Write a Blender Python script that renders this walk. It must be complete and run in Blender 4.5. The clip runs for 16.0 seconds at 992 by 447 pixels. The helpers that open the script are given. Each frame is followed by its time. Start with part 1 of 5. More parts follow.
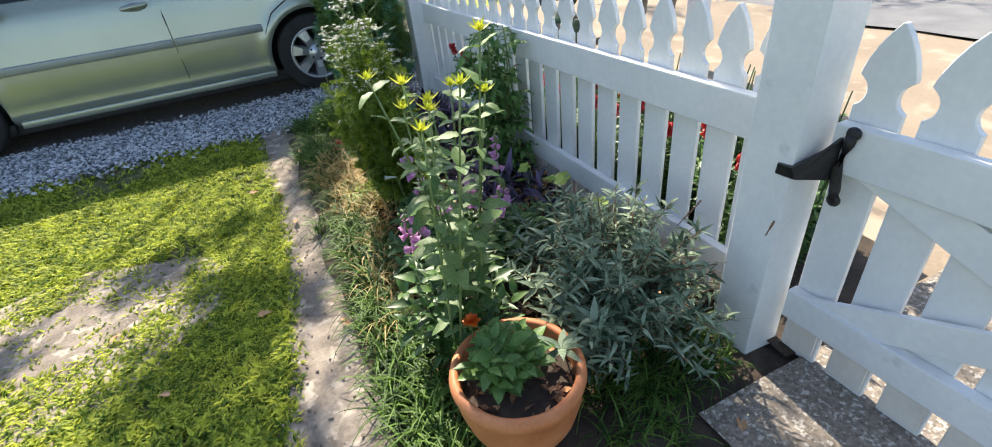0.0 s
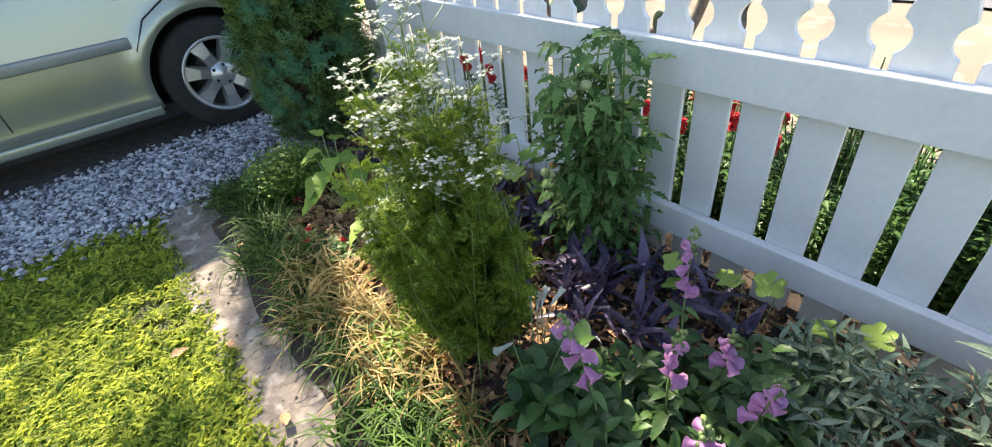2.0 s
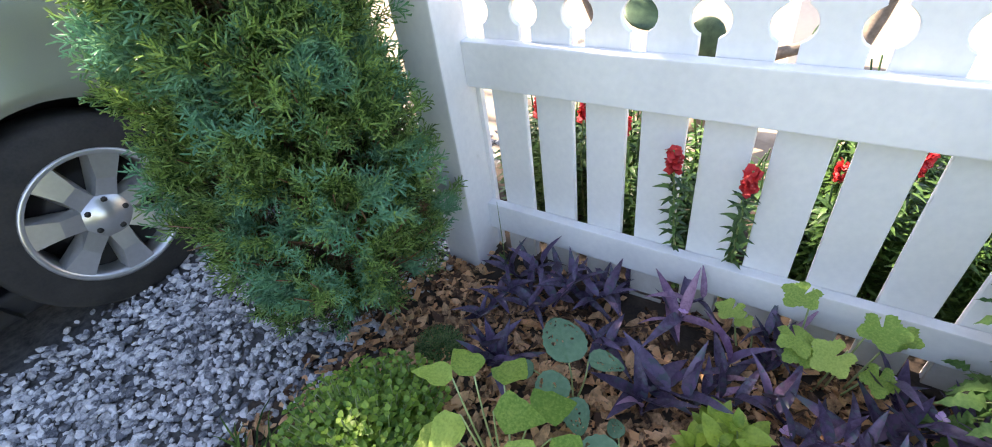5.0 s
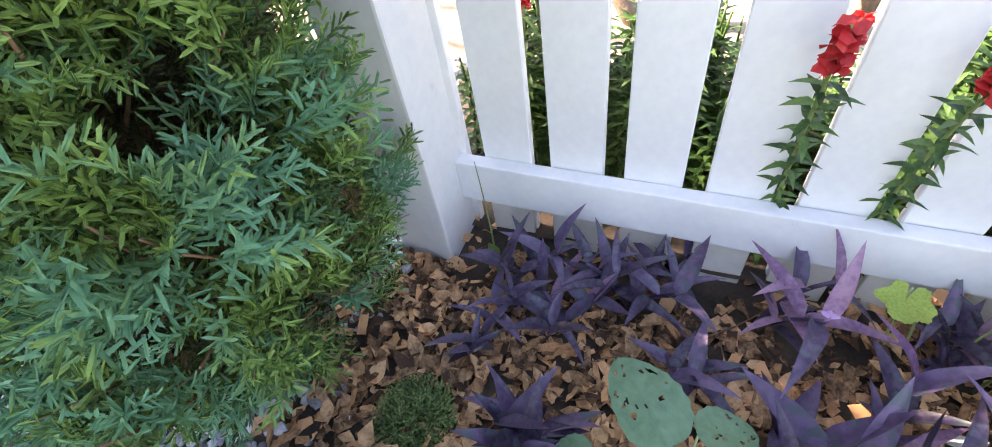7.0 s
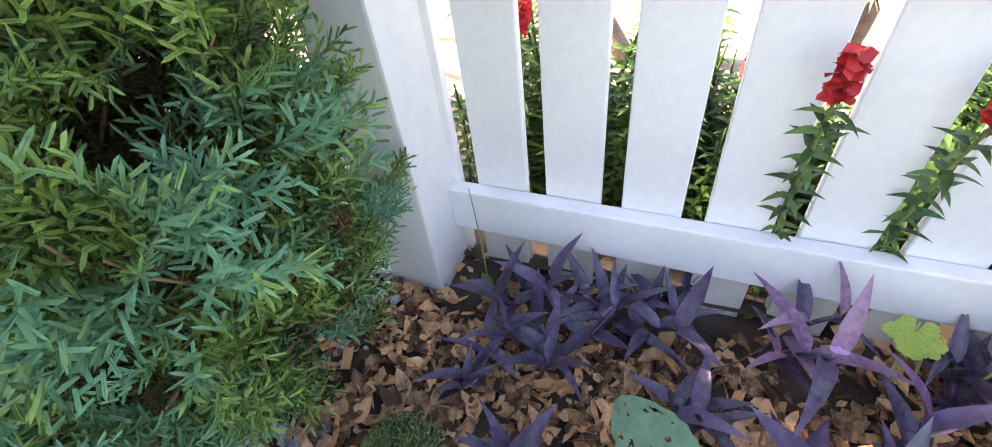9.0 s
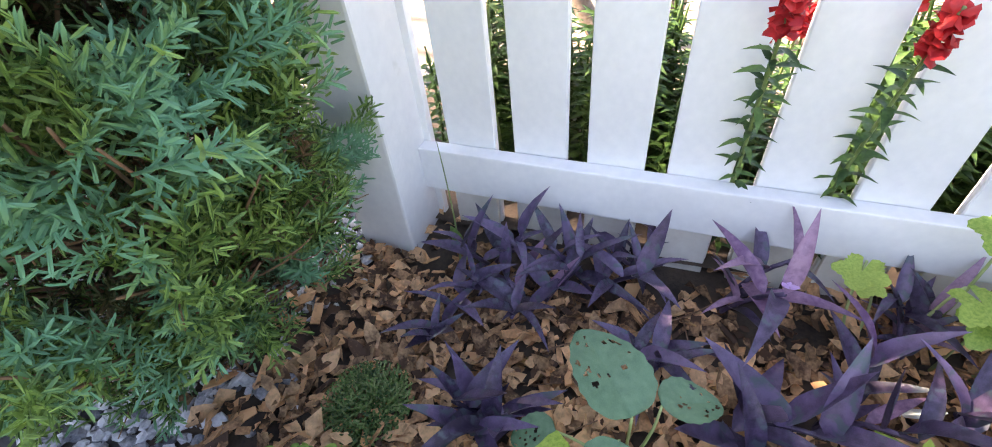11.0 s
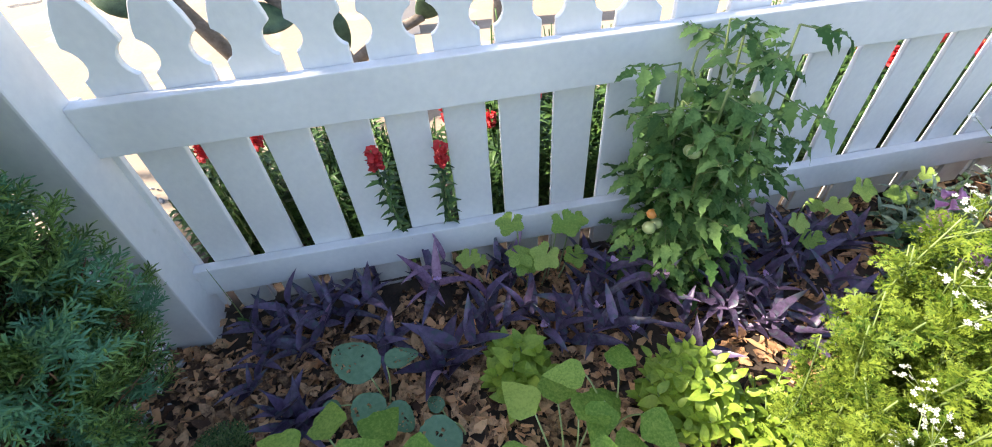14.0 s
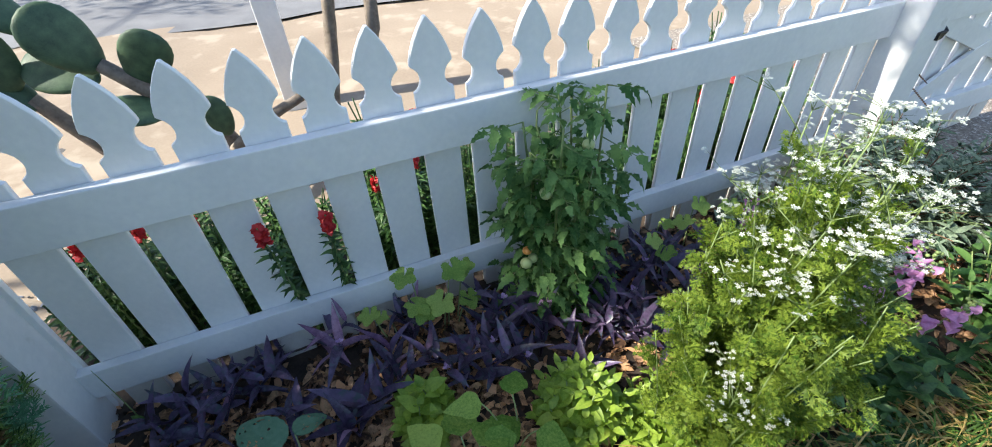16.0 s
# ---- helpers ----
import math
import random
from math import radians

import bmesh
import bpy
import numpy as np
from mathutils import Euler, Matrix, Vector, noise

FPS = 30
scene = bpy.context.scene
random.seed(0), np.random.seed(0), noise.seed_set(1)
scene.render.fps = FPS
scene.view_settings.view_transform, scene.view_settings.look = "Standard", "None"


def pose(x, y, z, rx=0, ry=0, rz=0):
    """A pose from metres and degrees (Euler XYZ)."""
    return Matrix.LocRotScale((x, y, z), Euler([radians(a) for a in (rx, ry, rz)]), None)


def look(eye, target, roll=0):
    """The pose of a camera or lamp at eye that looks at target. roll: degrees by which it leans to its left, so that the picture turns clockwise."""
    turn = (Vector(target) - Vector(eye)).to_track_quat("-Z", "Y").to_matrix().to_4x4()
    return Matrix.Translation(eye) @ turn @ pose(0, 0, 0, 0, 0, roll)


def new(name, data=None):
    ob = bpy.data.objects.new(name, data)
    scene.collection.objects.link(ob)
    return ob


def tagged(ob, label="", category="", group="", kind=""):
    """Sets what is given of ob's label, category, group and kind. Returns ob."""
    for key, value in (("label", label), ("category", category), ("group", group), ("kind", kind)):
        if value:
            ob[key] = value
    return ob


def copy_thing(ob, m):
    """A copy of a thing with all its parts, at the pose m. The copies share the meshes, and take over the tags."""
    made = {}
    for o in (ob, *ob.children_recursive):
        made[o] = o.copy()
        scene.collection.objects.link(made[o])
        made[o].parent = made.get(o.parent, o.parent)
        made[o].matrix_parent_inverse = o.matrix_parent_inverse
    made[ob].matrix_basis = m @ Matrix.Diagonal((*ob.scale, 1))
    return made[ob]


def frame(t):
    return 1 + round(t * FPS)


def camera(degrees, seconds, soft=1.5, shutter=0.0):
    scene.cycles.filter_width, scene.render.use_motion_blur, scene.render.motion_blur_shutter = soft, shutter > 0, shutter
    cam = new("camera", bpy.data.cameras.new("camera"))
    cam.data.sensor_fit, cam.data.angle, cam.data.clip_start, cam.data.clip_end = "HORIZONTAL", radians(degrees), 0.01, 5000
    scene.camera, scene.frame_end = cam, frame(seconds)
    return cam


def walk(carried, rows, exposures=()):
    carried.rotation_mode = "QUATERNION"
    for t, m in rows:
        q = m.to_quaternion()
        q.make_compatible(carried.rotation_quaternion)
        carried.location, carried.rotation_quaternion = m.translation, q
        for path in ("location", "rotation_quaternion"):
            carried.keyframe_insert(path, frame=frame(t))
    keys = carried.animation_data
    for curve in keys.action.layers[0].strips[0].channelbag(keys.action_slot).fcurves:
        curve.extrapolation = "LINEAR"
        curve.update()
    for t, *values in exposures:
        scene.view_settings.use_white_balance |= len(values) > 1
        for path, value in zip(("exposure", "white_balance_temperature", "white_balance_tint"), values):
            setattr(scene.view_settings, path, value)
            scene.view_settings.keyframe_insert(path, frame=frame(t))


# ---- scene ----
cam = camera(91.4, 16.0, 1.0)

PATH = [
    (0, (-0.011, -0.07, 1.308), (0.641, 1.486, 0.235), -6.9),
    (0.5, (-0.026, 0.301, 1.266), (0.733, 1.792, 0.171), -6.9),
    (1, (-0.047, 0.608, 1.213), (0.776, 2.008, 0.046), -2.7),
    (1.5, (-0.016, 0.969, 1.224), (0.802, 2.384, 0.071), -4.8),
    (2, (-0.073, 1.319, 1.229), (0.879, 2.643, 0.072), -7.1),
    (2.5, (-0.101, 1.591, 1.233), (0.899, 2.879, 0.074), -6.0),
    (3, (-0.09, 1.899, 1.264), (0.927, 3.197, 0.132), -6.1),
    (3.5, (-0.097, 2.202, 1.309), (1.031, 3.389, 0.161), -7.9),
    (4, (-0.046, 2.477, 1.26), (1.188, 3.545, 0.104), -5.3),
    (4.3, (0.051, 2.65, 1.256), (1.246, 3.699, 0.043), -6.7),
    (4.5, (0.07, 2.752, 1.244), (1.275, 3.781, 0.023), -6.1),
    (4.7, (0.096, 2.813, 1.236), (1.313, 3.822, 0.011), -7.2),
    (7, (0.522, 3.274, 0.906), (1.712, 3.957, -0.55), -10.9),
    (7.5, (0.545, 3.306, 0.84), (1.683, 3.958, -0.67), -10.7),
    (8.2, (0.55, 3.312, 0.883), (1.759, 3.969, -0.568), -9.1),
    (10.3, (0.48, 3.251, 0.839), (1.848, 3.894, -0.47), -7.4),
    (10.5, (0.477, 3.246, 0.826), (1.836, 3.862, -0.506), -7.1),
    (11, (0.472, 3.246, 0.821), (1.801, 3.846, -0.548), -6.5),
    (11.5, (0.471, 3.247, 0.822), (1.794, 3.834, -0.557), -5.9),
    (12, (0.468, 3.252, 0.829), (1.788, 3.838, -0.555), -6.5),
    (12.5, (0.422, 3.221, 0.917), (1.704, 3.801, -0.504), -8.6),
    (13, (0.31, 3.132, 1.124), (1.582, 3.689, -0.316), -10.1),
    (13.5, (0.227, 3.003, 1.256), (1.599, 3.377, -0.15), -5.7),
    (14, (0.142, 2.971, 1.307), (1.544, 2.782, -0.107), -4.4),
    (14.5, (0.086, 2.913, 1.333), (1.393, 2.398, -0.09), -3.7),
    (15, (0.017, 2.833, 1.376), (1.349, 2.212, 0.02), -3.9),
    (15.5, (0.011, 2.855, 1.396), (1.396, 2.244, 0.089), -3.8),
    (16, (0.013, 2.896, 1.392), (1.454, 2.352, 0.117), -3.6),
]
walk(cam, [(t, look(eye, target, roll)) for t, eye, target, roll in PATH],
     [(0, 1.28, 6800, 10), (0.5, 1.42, 6900, 11), (2, 1.62, 7000, 12), (3.5, 1.7, 7000, 16), (4.5, 2.15, 7200, 18), (7, 3.08, 8100, 24), (12.5, 3.06, 8100, 24), (13, 2.75, 7600, 20), (13.5, 2.42, 7300, 19), (14, 1.95, 6900, 16), (14.5, 1.65, 6800, 13), (15, 1.35, 6500, 10), (16, 1.25, 6300, 9)])

# ---- light ----
SUN_STEP = Vector((0.10, 0.95, 0.90))          # way to the sun
sun = new("sun", bpy.data.lights.new("sun", "SUN"))
sun.data.energy, sun.data.angle, sun.data.color = 4.6, radians(0.6), (1.0, 0.93, 0.80)
sun.matrix_world = look(SUN_STEP * 10, (0, 0, 0))
world = bpy.data.worlds.new("world")
scene.world = world
world.use_nodes = True
wn = world.node_tree.nodes
sky = wn.new("ShaderNodeTexSky")
sky.sky_type, sky.sun_disc = "NISHITA", False
sky.sun_elevation = math.atan2(SUN_STEP.z, math.hypot(SUN_STEP.x, SUN_STEP.y))
sky.sun_rotation = math.atan2(SUN_STEP.x, SUN_STEP.y)
world.node_tree.links.new(sky.outputs[0], wn["Background"].inputs[0])
wn["Background"].inputs[1].default_value = 0.12

# ---- materials ----


def material(name, dark, light, rough=0.6, scale=8.0, bump=0.2, fine=90.0, metal=0.0, thin=0.0, random_by="", spread=0.25,
             coat=0.0, third=None, third_at=0.62, third_scale=3.0, spec=0.5):
    """Two-scale mottled surface; thin lets light through a leaf, random_by varies it per object or per island."""
    m = bpy.data.materials.new(name)
    m.use_nodes = True
    n, l = m.node_tree.nodes, m.node_tree.links
    p = n["Principled BSDF"]
    co = n.new("ShaderNodeTexCoord")
    big, small = n.new("ShaderNodeTexNoise"), n.new("ShaderNodeTexNoise")
    for tex, s, d in ((big, scale, 4), (small, fine, 3)):
        tex.inputs["Scale"].default_value, tex.inputs["Detail"].default_value = s, d
        l.new(co.outputs["Object"], tex.inputs["Vector"])
    add = n.new("ShaderNodeMath")
    add.operation = "MULTIPLY_ADD"
    l.new(small.outputs[0], add.inputs[0])
    add.inputs[1].default_value = 0.45
    l.new(big.outputs[0], add.inputs[2])
    ramp = n.new("ShaderNodeMapRange")
    ramp.inputs[1].default_value, ramp.inputs[2].default_value = 0.45, 1.0
    l.new(add.outputs[0], ramp.inputs[0])
    fac = ramp.outputs[0]
    if random_by:
        src = n.new("ShaderNodeObjectInfo" if random_by == "object" else "ShaderNodeNewGeometry")
        mix = n.new("ShaderNodeMath")
        mix.operation = "MULTIPLY_ADD"
        l.new(src.outputs["Random" if random_by == "object" else "Random Per Island"], mix.inputs[0])
        mix.inputs[1].default_value = spread * 2
        sub = n.new("ShaderNodeMath")
        sub.operation = "SUBTRACT"
        l.new(fac, sub.inputs[0])
        sub.inputs[1].default_value = spread
        l.new(sub.outputs[0], mix.inputs[2])
        mix.use_clamp = True
        fac = mix.outputs[0]
    col = n.new("ShaderNodeMix")
    col.data_type = "RGBA"
    col.inputs[6].default_value, col.inputs[7].default_value = (*dark, 1), (*light, 1)
    l.new(fac, col.inputs[0])
    out_col = col.outputs[2]
    if third:
        t3 = n.new("ShaderNodeTexNoise")
        t3.inputs["Scale"].default_value, t3.inputs["Detail"].default_value = third_scale, 5
        l.new(co.outputs["Object"], t3.inputs["Vector"])
        r3 = n.new("ShaderNodeMapRange")
        r3.inputs[1].default_value, r3.inputs[2].default_value = third_at - 0.05, third_at + 0.05
        l.new(t3.outputs[0], r3.inputs[0])
        c3 = n.new("ShaderNodeMix")
        c3.data_type = "RGBA"
        c3.inputs[7].default_value = (*third, 1)
        l.new(r3.outputs[0], c3.inputs[0])
        l.new(out_col, c3.inputs[6])
        out_col = c3.outputs[2]
    l.new(out_col, p.inputs["Base Color"])
    p.inputs["Roughness"].default_value, p.inputs["Metallic"].default_value = rough, metal
    p.inputs["Coat Weight"].default_value = coat
    p.inputs["Specular IOR Level"].default_value = spec
    if bump:
        b = n.new("ShaderNodeBump")
        b.inputs["Strength"].default_value, b.inputs["Distance"].default_value = bump, 0.004
        l.new(add.outputs[0], b.inputs["Height"])
        l.new(b.outputs[0], p.inputs["Normal"])
    if thin:
        tr, mx = n.new("ShaderNodeBsdfTranslucent"), n.new("ShaderNodeMixShader")
        l.new(out_col, tr.inputs[0])
        mx.inputs[0].default_value = thin
        l.new(p.outputs[0], mx.inputs[1])
        l.new(tr.outputs[0], mx.inputs[2])
        l.new(mx.outputs[0], n["Material Output"].inputs[0])
    return m


def leafy(name, dark, light, rough=0.5, thin=0.35, by="island", spread=0.3, **k):
    return material(name, dark, light, rough, 20, 0.15, 160, thin=thin, random_by=by, spread=spread, **k)


WHITE = material("white_paint", (0.68, 0.69, 0.70), (0.83, 0.83, 0.82), 0.42, 4, 0.35, 55, third=(0.52, 0.52, 0.49), third_at=0.74, third_scale=9)
PRIMED = material("weathered_picket_foot", (0.62, 0.57, 0.50), (0.78, 0.74, 0.68), 0.6, 9, 0.3, 70)
SOIL = material("dark_soil", (0.020, 0.015, 0.012), (0.095, 0.066, 0.047), 0.95, 9, 0.9, 120)
CHIP = material("bark_chips", (0.060, 0.028, 0.015), (0.72, 0.38, 0.18), 0.8, 40, 0.5, 220, random_by="island", spread=0.62)
LITTER = material("dry_leaves", (0.085, 0.040, 0.020), (0.82, 0.49, 0.26), 0.75, 35, 0.3, 180, random_by="island", spread=0.62, thin=0.15)
DIRT = material("sandy_dirt", (0.11, 0.088, 0.07), (0.36, 0.30, 0.245), 0.95, 9, 1.0, 70, third=(0.44, 0.375, 0.31), third_at=0.60, third_scale=16)
THATCH = material("lawn_thatch", (0.035, 0.05, 0.014), (0.15, 0.15, 0.06), 0.95, 10, 0.8, 120)
GRASS = leafy("lawn_grass", (0.085, 0.17, 0.018), (0.72, 0.76, 0.11), 0.6, 0.55, spread=0.55, spec=0.3)
MONDO = leafy("border_grass", (0.012, 0.045, 0.008), (0.15, 0.26, 0.05), 0.55, 0.3, spread=0.5, spec=0.2)
STRAW = leafy("dry_grass", (0.30, 0.20, 0.05), (0.62, 0.46, 0.17), 0.6, 0.35)
GRAVEL = material("grey_gravel", (0.095, 0.10, 0.115), (0.64, 0.635, 0.645), 0.85, 30, 0.5, 160, random_by="island", spread=0.55)
# Bed colour lowered to imitate the deep shade under the car.
GRAVEL_BED_SHADED = material("gravel_bed_shaded", (0.035, 0.034, 0.036), (0.15, 0.145, 0.14), 0.95, 30, 1.0, 90)
SAND = material("tan_road_shoulder", (0.235, 0.18, 0.13), (0.34, 0.27, 0.20), 0.95, 1.2, 0.6, 60, third=(0.38, 0.31, 0.235), third_at=0.6, third_scale=4)
ASPHALT = material("asphalt", (0.13, 0.13, 0.14), (0.22, 0.22, 0.225), 0.9, 3, 0.5, 120)
AGGREGATE = material("exposed_aggregate", (0.10, 0.082, 0.066), (0.34, 0.285, 0.235), 0.85, 60, 0.9, 140, third=(0.50, 0.46, 0.41), third_at=0.60, third_scale=70)
TERRACOTTA = material("terracotta", (0.48, 0.15, 0.052), (0.66, 0.26, 0.11), 0.6, 12, 0.3, 130, third=(0.60, 0.33, 0.21), third_at=0.7, third_scale=9)
IRON = material("black_iron", (0.010, 0.010, 0.012), (0.035, 0.033, 0.036), 0.45, 30, 0.3, 120, metal=0.3)
PAINT = material("silver_green_car_paint", (0.30, 0.33, 0.285), (0.35, 0.38, 0.33), 0.26, 3, 0.02, 400, metal=0.55, coat=0.6)
TRIM = material("grey_trim", (0.20, 0.23, 0.24), (0.26, 0.29, 0.30), 0.30, 3, 0.05, 90, metal=0.3)
BLACK = material("black_plastic", (0.010, 0.010, 0.011), (0.022, 0.022, 0.024), 0.6, 12, 0.2, 90)
TYRE = material("tyre_rubber", (0.012, 0.012, 0.013), (0.030, 0.029, 0.028), 0.85, 15, 0.3, 120)
ALLOY = material("alloy", (0.50, 0.51, 0.52), (0.62, 0.63, 0.64), 0.32, 6, 0.05, 90, metal=0.75)
GLASS = material("car_glass", (0.012, 0.016, 0.016), (0.02, 0.026, 0.026), 0.04, 3, 0.0, 40)
BARK = material("brown_bark", (0.055, 0.036, 0.024), (0.19, 0.13, 0.09), 0.9, 30, 0.9, 120)
TWIG = material("red_brown_twig", (0.10, 0.05, 0.028), (0.27, 0.15, 0.085), 0.8, 40, 0.4, 150)
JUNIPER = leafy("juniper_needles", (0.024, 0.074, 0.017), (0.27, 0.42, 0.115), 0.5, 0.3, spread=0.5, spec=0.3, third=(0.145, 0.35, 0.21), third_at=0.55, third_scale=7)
# Needles inside the shrub coloured darker to deepen its shade, mottled brown.
JUNIPER_SHADE = leafy("inner_juniper_shade", (0.014, 0.026, 0.008), (0.10, 0.11, 0.035), 0.7, 0.15, third=(0.16, 0.09, 0.04), third_at=0.62, third_scale=14)
STEM = material("green_stem", (0.09, 0.14, 0.04), (0.22, 0.29, 0.10), 0.55, 20, 0.1, 90)
PALE_STEM = material("pale_vine_stem", (0.26, 0.34, 0.13), (0.42, 0.50, 0.22), 0.55, 20, 0.1, 90)
PURPLE = material("purple_leaf", (0.026, 0.017, 0.040), (0.150, 0.105, 0.195), 0.34, 9, 0.2, 150, thin=0.12, random_by="object", spread=0.45,
                  third=(0.075, 0.095, 0.115), third_at=0.60, third_scale=7)
PURPLE_PINK = material("pink_purple_leaf", (0.13, 0.06, 0.135), (0.34, 0.20, 0.30), 0.4, 14, 0.2, 150, thin=0.15, random_by="object", spread=0.4)
SILVER = leafy("silver_green_leaf", (0.040, 0.080, 0.044), (0.30, 0.38, 0.26), 0.65, 0.2, spread=0.5, spec=0.3)
DARKGREEN = leafy("dark_green_leaf", (0.018, 0.06, 0.016), (0.12, 0.23, 0.06), 0.42, 0.3, spread=0.45)
TOMATO = leafy("tomato_leaf", (0.038, 0.11, 0.026), (0.19, 0.33, 0.10), 0.6, 0.35, spread=0.45, spec=0.25)
MIDGREEN = leafy("mid_green_leaf", (0.06, 0.14, 0.03), (0.19, 0.33, 0.085), 0.45, 0.35)
BEAN = leafy("bean_leaf", (0.15, 0.30, 0.045), (0.44, 0.58, 0.12), 0.5, 0.45, by="object", spread=0.4, spec=0.3)
PARSLEY = leafy("parsley_leaf", (0.06, 0.16, 0.02), (0.28, 0.43, 0.06), 0.5, 0.35, spread=0.4)
LIME = leafy("lime_green_leaf", (0.15, 0.26, 0.025), (0.40, 0.52, 0.075), 0.45, 0.4)
SQUASH = leafy("squash_leaf", (0.19, 0.34, 0.055), (0.46, 0.58, 0.13), 0.55, 0.4, by="object", spread=0.4)
HOLED = material("blue_green_leaf", (0.085, 0.19, 0.105), (0.155, 0.285, 0.16), 0.5, 9, 0.3, 90, thin=0.25, random_by="object", spread=0.15)
FEATHER = leafy("feathery_leaf", (0.05, 0.115, 0.012), (0.25, 0.33, 0.042), 0.55, 0.4, spec=0.3, spread=0.45)
BUDLEAF = leafy("bud_plant_leaf", (0.06, 0.13, 0.036), (0.23, 0.34, 0.105), 0.5, 0.35, by="object", spread=0.4)
YELLOW = leafy("yellow_green_bract", (0.42, 0.48, 0.03), (0.75, 0.72, 0.07), 0.5, 0.4)
PETAL = leafy("white_petal", (0.44, 0.47, 0.40), (0.66, 0.68, 0.62), 0.6, 0.3, spread=0.3)
PINK = leafy("pink_petal", (0.48, 0.17, 0.40), (0.76, 0.42, 0.68), 0.5, 0.4)
LILAC = leafy("lilac_petal", (0.52, 0.28, 0.62), (0.80, 0.58, 0.85), 0.5, 0.4)
RED = leafy("red_petal", (0.42, 0.012, 0.018), (0.74, 0.05, 0.05), 0.5, 0.3)
ORANGE = leafy("orange_petal", (0.72, 0.10, 0.012), (0.85, 0.22, 0.03), 0.5, 0.3)
FRUIT = material("green_tomato", (0.30, 0.38, 0.15), (0.44, 0.50, 0.24), 0.28, 12, 0.02, 80)
RIPE = material("ripening_tomato", (0.50, 0.20, 0.05), (0.62, 0.30, 0.08), 0.28, 12, 0.02, 80)
PAD = material("cactus_pad", (0.028, 0.06, 0.032), (0.085, 0.145, 0.072), 0.55, 8, 0.3, 60)
CORK = material("corky_cactus_stem", (0.12, 0.095, 0.072), (0.30, 0.245, 0.195), 0.85, 20, 0.8, 90)
TAGWHITE = material("plastic_tag", (0.74, 0.78, 0.76), (0.82, 0.85, 0.84), 0.4, 10, 0.0, 50)
TAGGREEN = material("tag_print", (0.05, 0.30, 0.16), (0.08, 0.38, 0.22), 0.4, 10, 0.0, 50)
CANOPY = leafy("tree_leaf", (0.03, 0.07, 0.015), (0.09, 0.16, 0.04), 0.5, 0.25)

# ---- geometry helpers ----
rng = random.Random(7)


def smooth(a, b, v):
    v = min(1.0, max(0.0, (v - a) / (b - a)))
    return v * v * (3 - 2 * v)


def gz(x, y):
    """Height of the ground: it rises gently towards the driveway and dips along the fence."""
    rise = 0.027 * max(0.0, min(y, 4.7) - 0.9)
    return rise * (1 - 0.85 * smooth(0.25, 1.1, x) * (1 - smooth(3.65, 4.3, y))) + 0.004 * math.sin(3.1 * x + 1.3 * y)


def at(p, az=0.0, el=0.0, roll=0.0, s=1.0):
    """A placed frame: x axis turned to azimuth az and raised by el (degrees)."""
    m = Matrix.Translation(p) @ Euler((0, 0, radians(az))).to_matrix().to_4x4() @ Euler((0, -radians(el), 0)).to_matrix().to_4x4() @ Euler((radians(roll), 0, 0)).to_matrix().to_4x4()
    sc = s if hasattr(s, "__len__") else (s, s, s)
    return m @ Matrix.Diagonal((*sc, 1))


class Geo:
    """Gathers many small shapes into one mesh."""

    def __init__(self):
        self.v, self.f, self.n = [], [], 0

    def add(self, shape, m=None):
        v, f = shape
        v = np.asarray(v, float)
        if m is not None:
            a = np.array(m)
            v = v @ a[:3, :3].T + a[:3, 3]
        self.v.append(v)
        self.f.extend([tuple(i + self.n for i in q) for q in f])
        self.n += len(v)
        return self

    def mesh(self, name, mat, soft=True):
        me = bpy.data.meshes.new(name)
        me.from_pydata(np.concatenate(self.v).tolist(), [], self.f)
        me.materials.append(mat)
        if soft:
            me.polygons.foreach_set("use_smooth", [True] * len(me.polygons))
        return me


def part(name, geo, mat, parent=None, label="", soft=True, m=None):
    """Links a Geo, a shape or a ready mesh as one object, under parent if given."""
    if isinstance(geo, tuple):
        geo = Geo().add(geo)
    me = geo if isinstance(geo, bpy.types.Mesh) else geo.mesh(name, mat, soft)
    ob = new(name, me)
    if parent:
        ob.parent = parent
    if m is not None:
        ob.matrix_basis = m
    return tagged(ob, label)


def thing(name, label, category, p=(0, 0, 0), group="", kind="", az=0.0):
    ob = new(name)
    ob.empty_display_size = 0.05
    ob.matrix_basis = at(p, az)
    return tagged(ob, label, category, group, kind)


def box(x0, x1, y0, y1, z0, z1, bevel=0.0):
    bm = bmesh.new()
    bmesh.ops.create_cube(bm, size=1)
    for v in bm.verts:
        v.co = Vector(((x0 + x1) / 2 + v.co.x * (x1 - x0), (y0 + y1) / 2 + v.co.y * (y1 - y0), (z0 + z1) / 2 + v.co.z * (z1 - z0)))
    if bevel:
        bmesh.ops.bevel(bm, geom=list(bm.edges), offset=bevel, segments=2, affect="EDGES", profile=0.6)
    return shape_of(bm)


def shape_of(bm):
    bm.verts.index_update()
    out = [tuple(v.co) for v in bm.verts], [tuple(v.index for v in f.verts) for f in bm.faces]
    bm.free()
    return out


def ball(r=1.0, sub=1, squash=(1, 1, 1), rough=0.0, seed=0):
    bm = bmesh.new()
    bmesh.ops.create_icosphere(bm, subdivisions=sub, radius=r)
    r2 = random.Random(seed)
    for v in bm.verts:
        k = 1 + rough * (r2.random() - 0.5)
        v.co = Vector((v.co.x * squash[0] * k, v.co.y * squash[1] * k, v.co.z * squash[2] * k))
    return shape_of(bm)


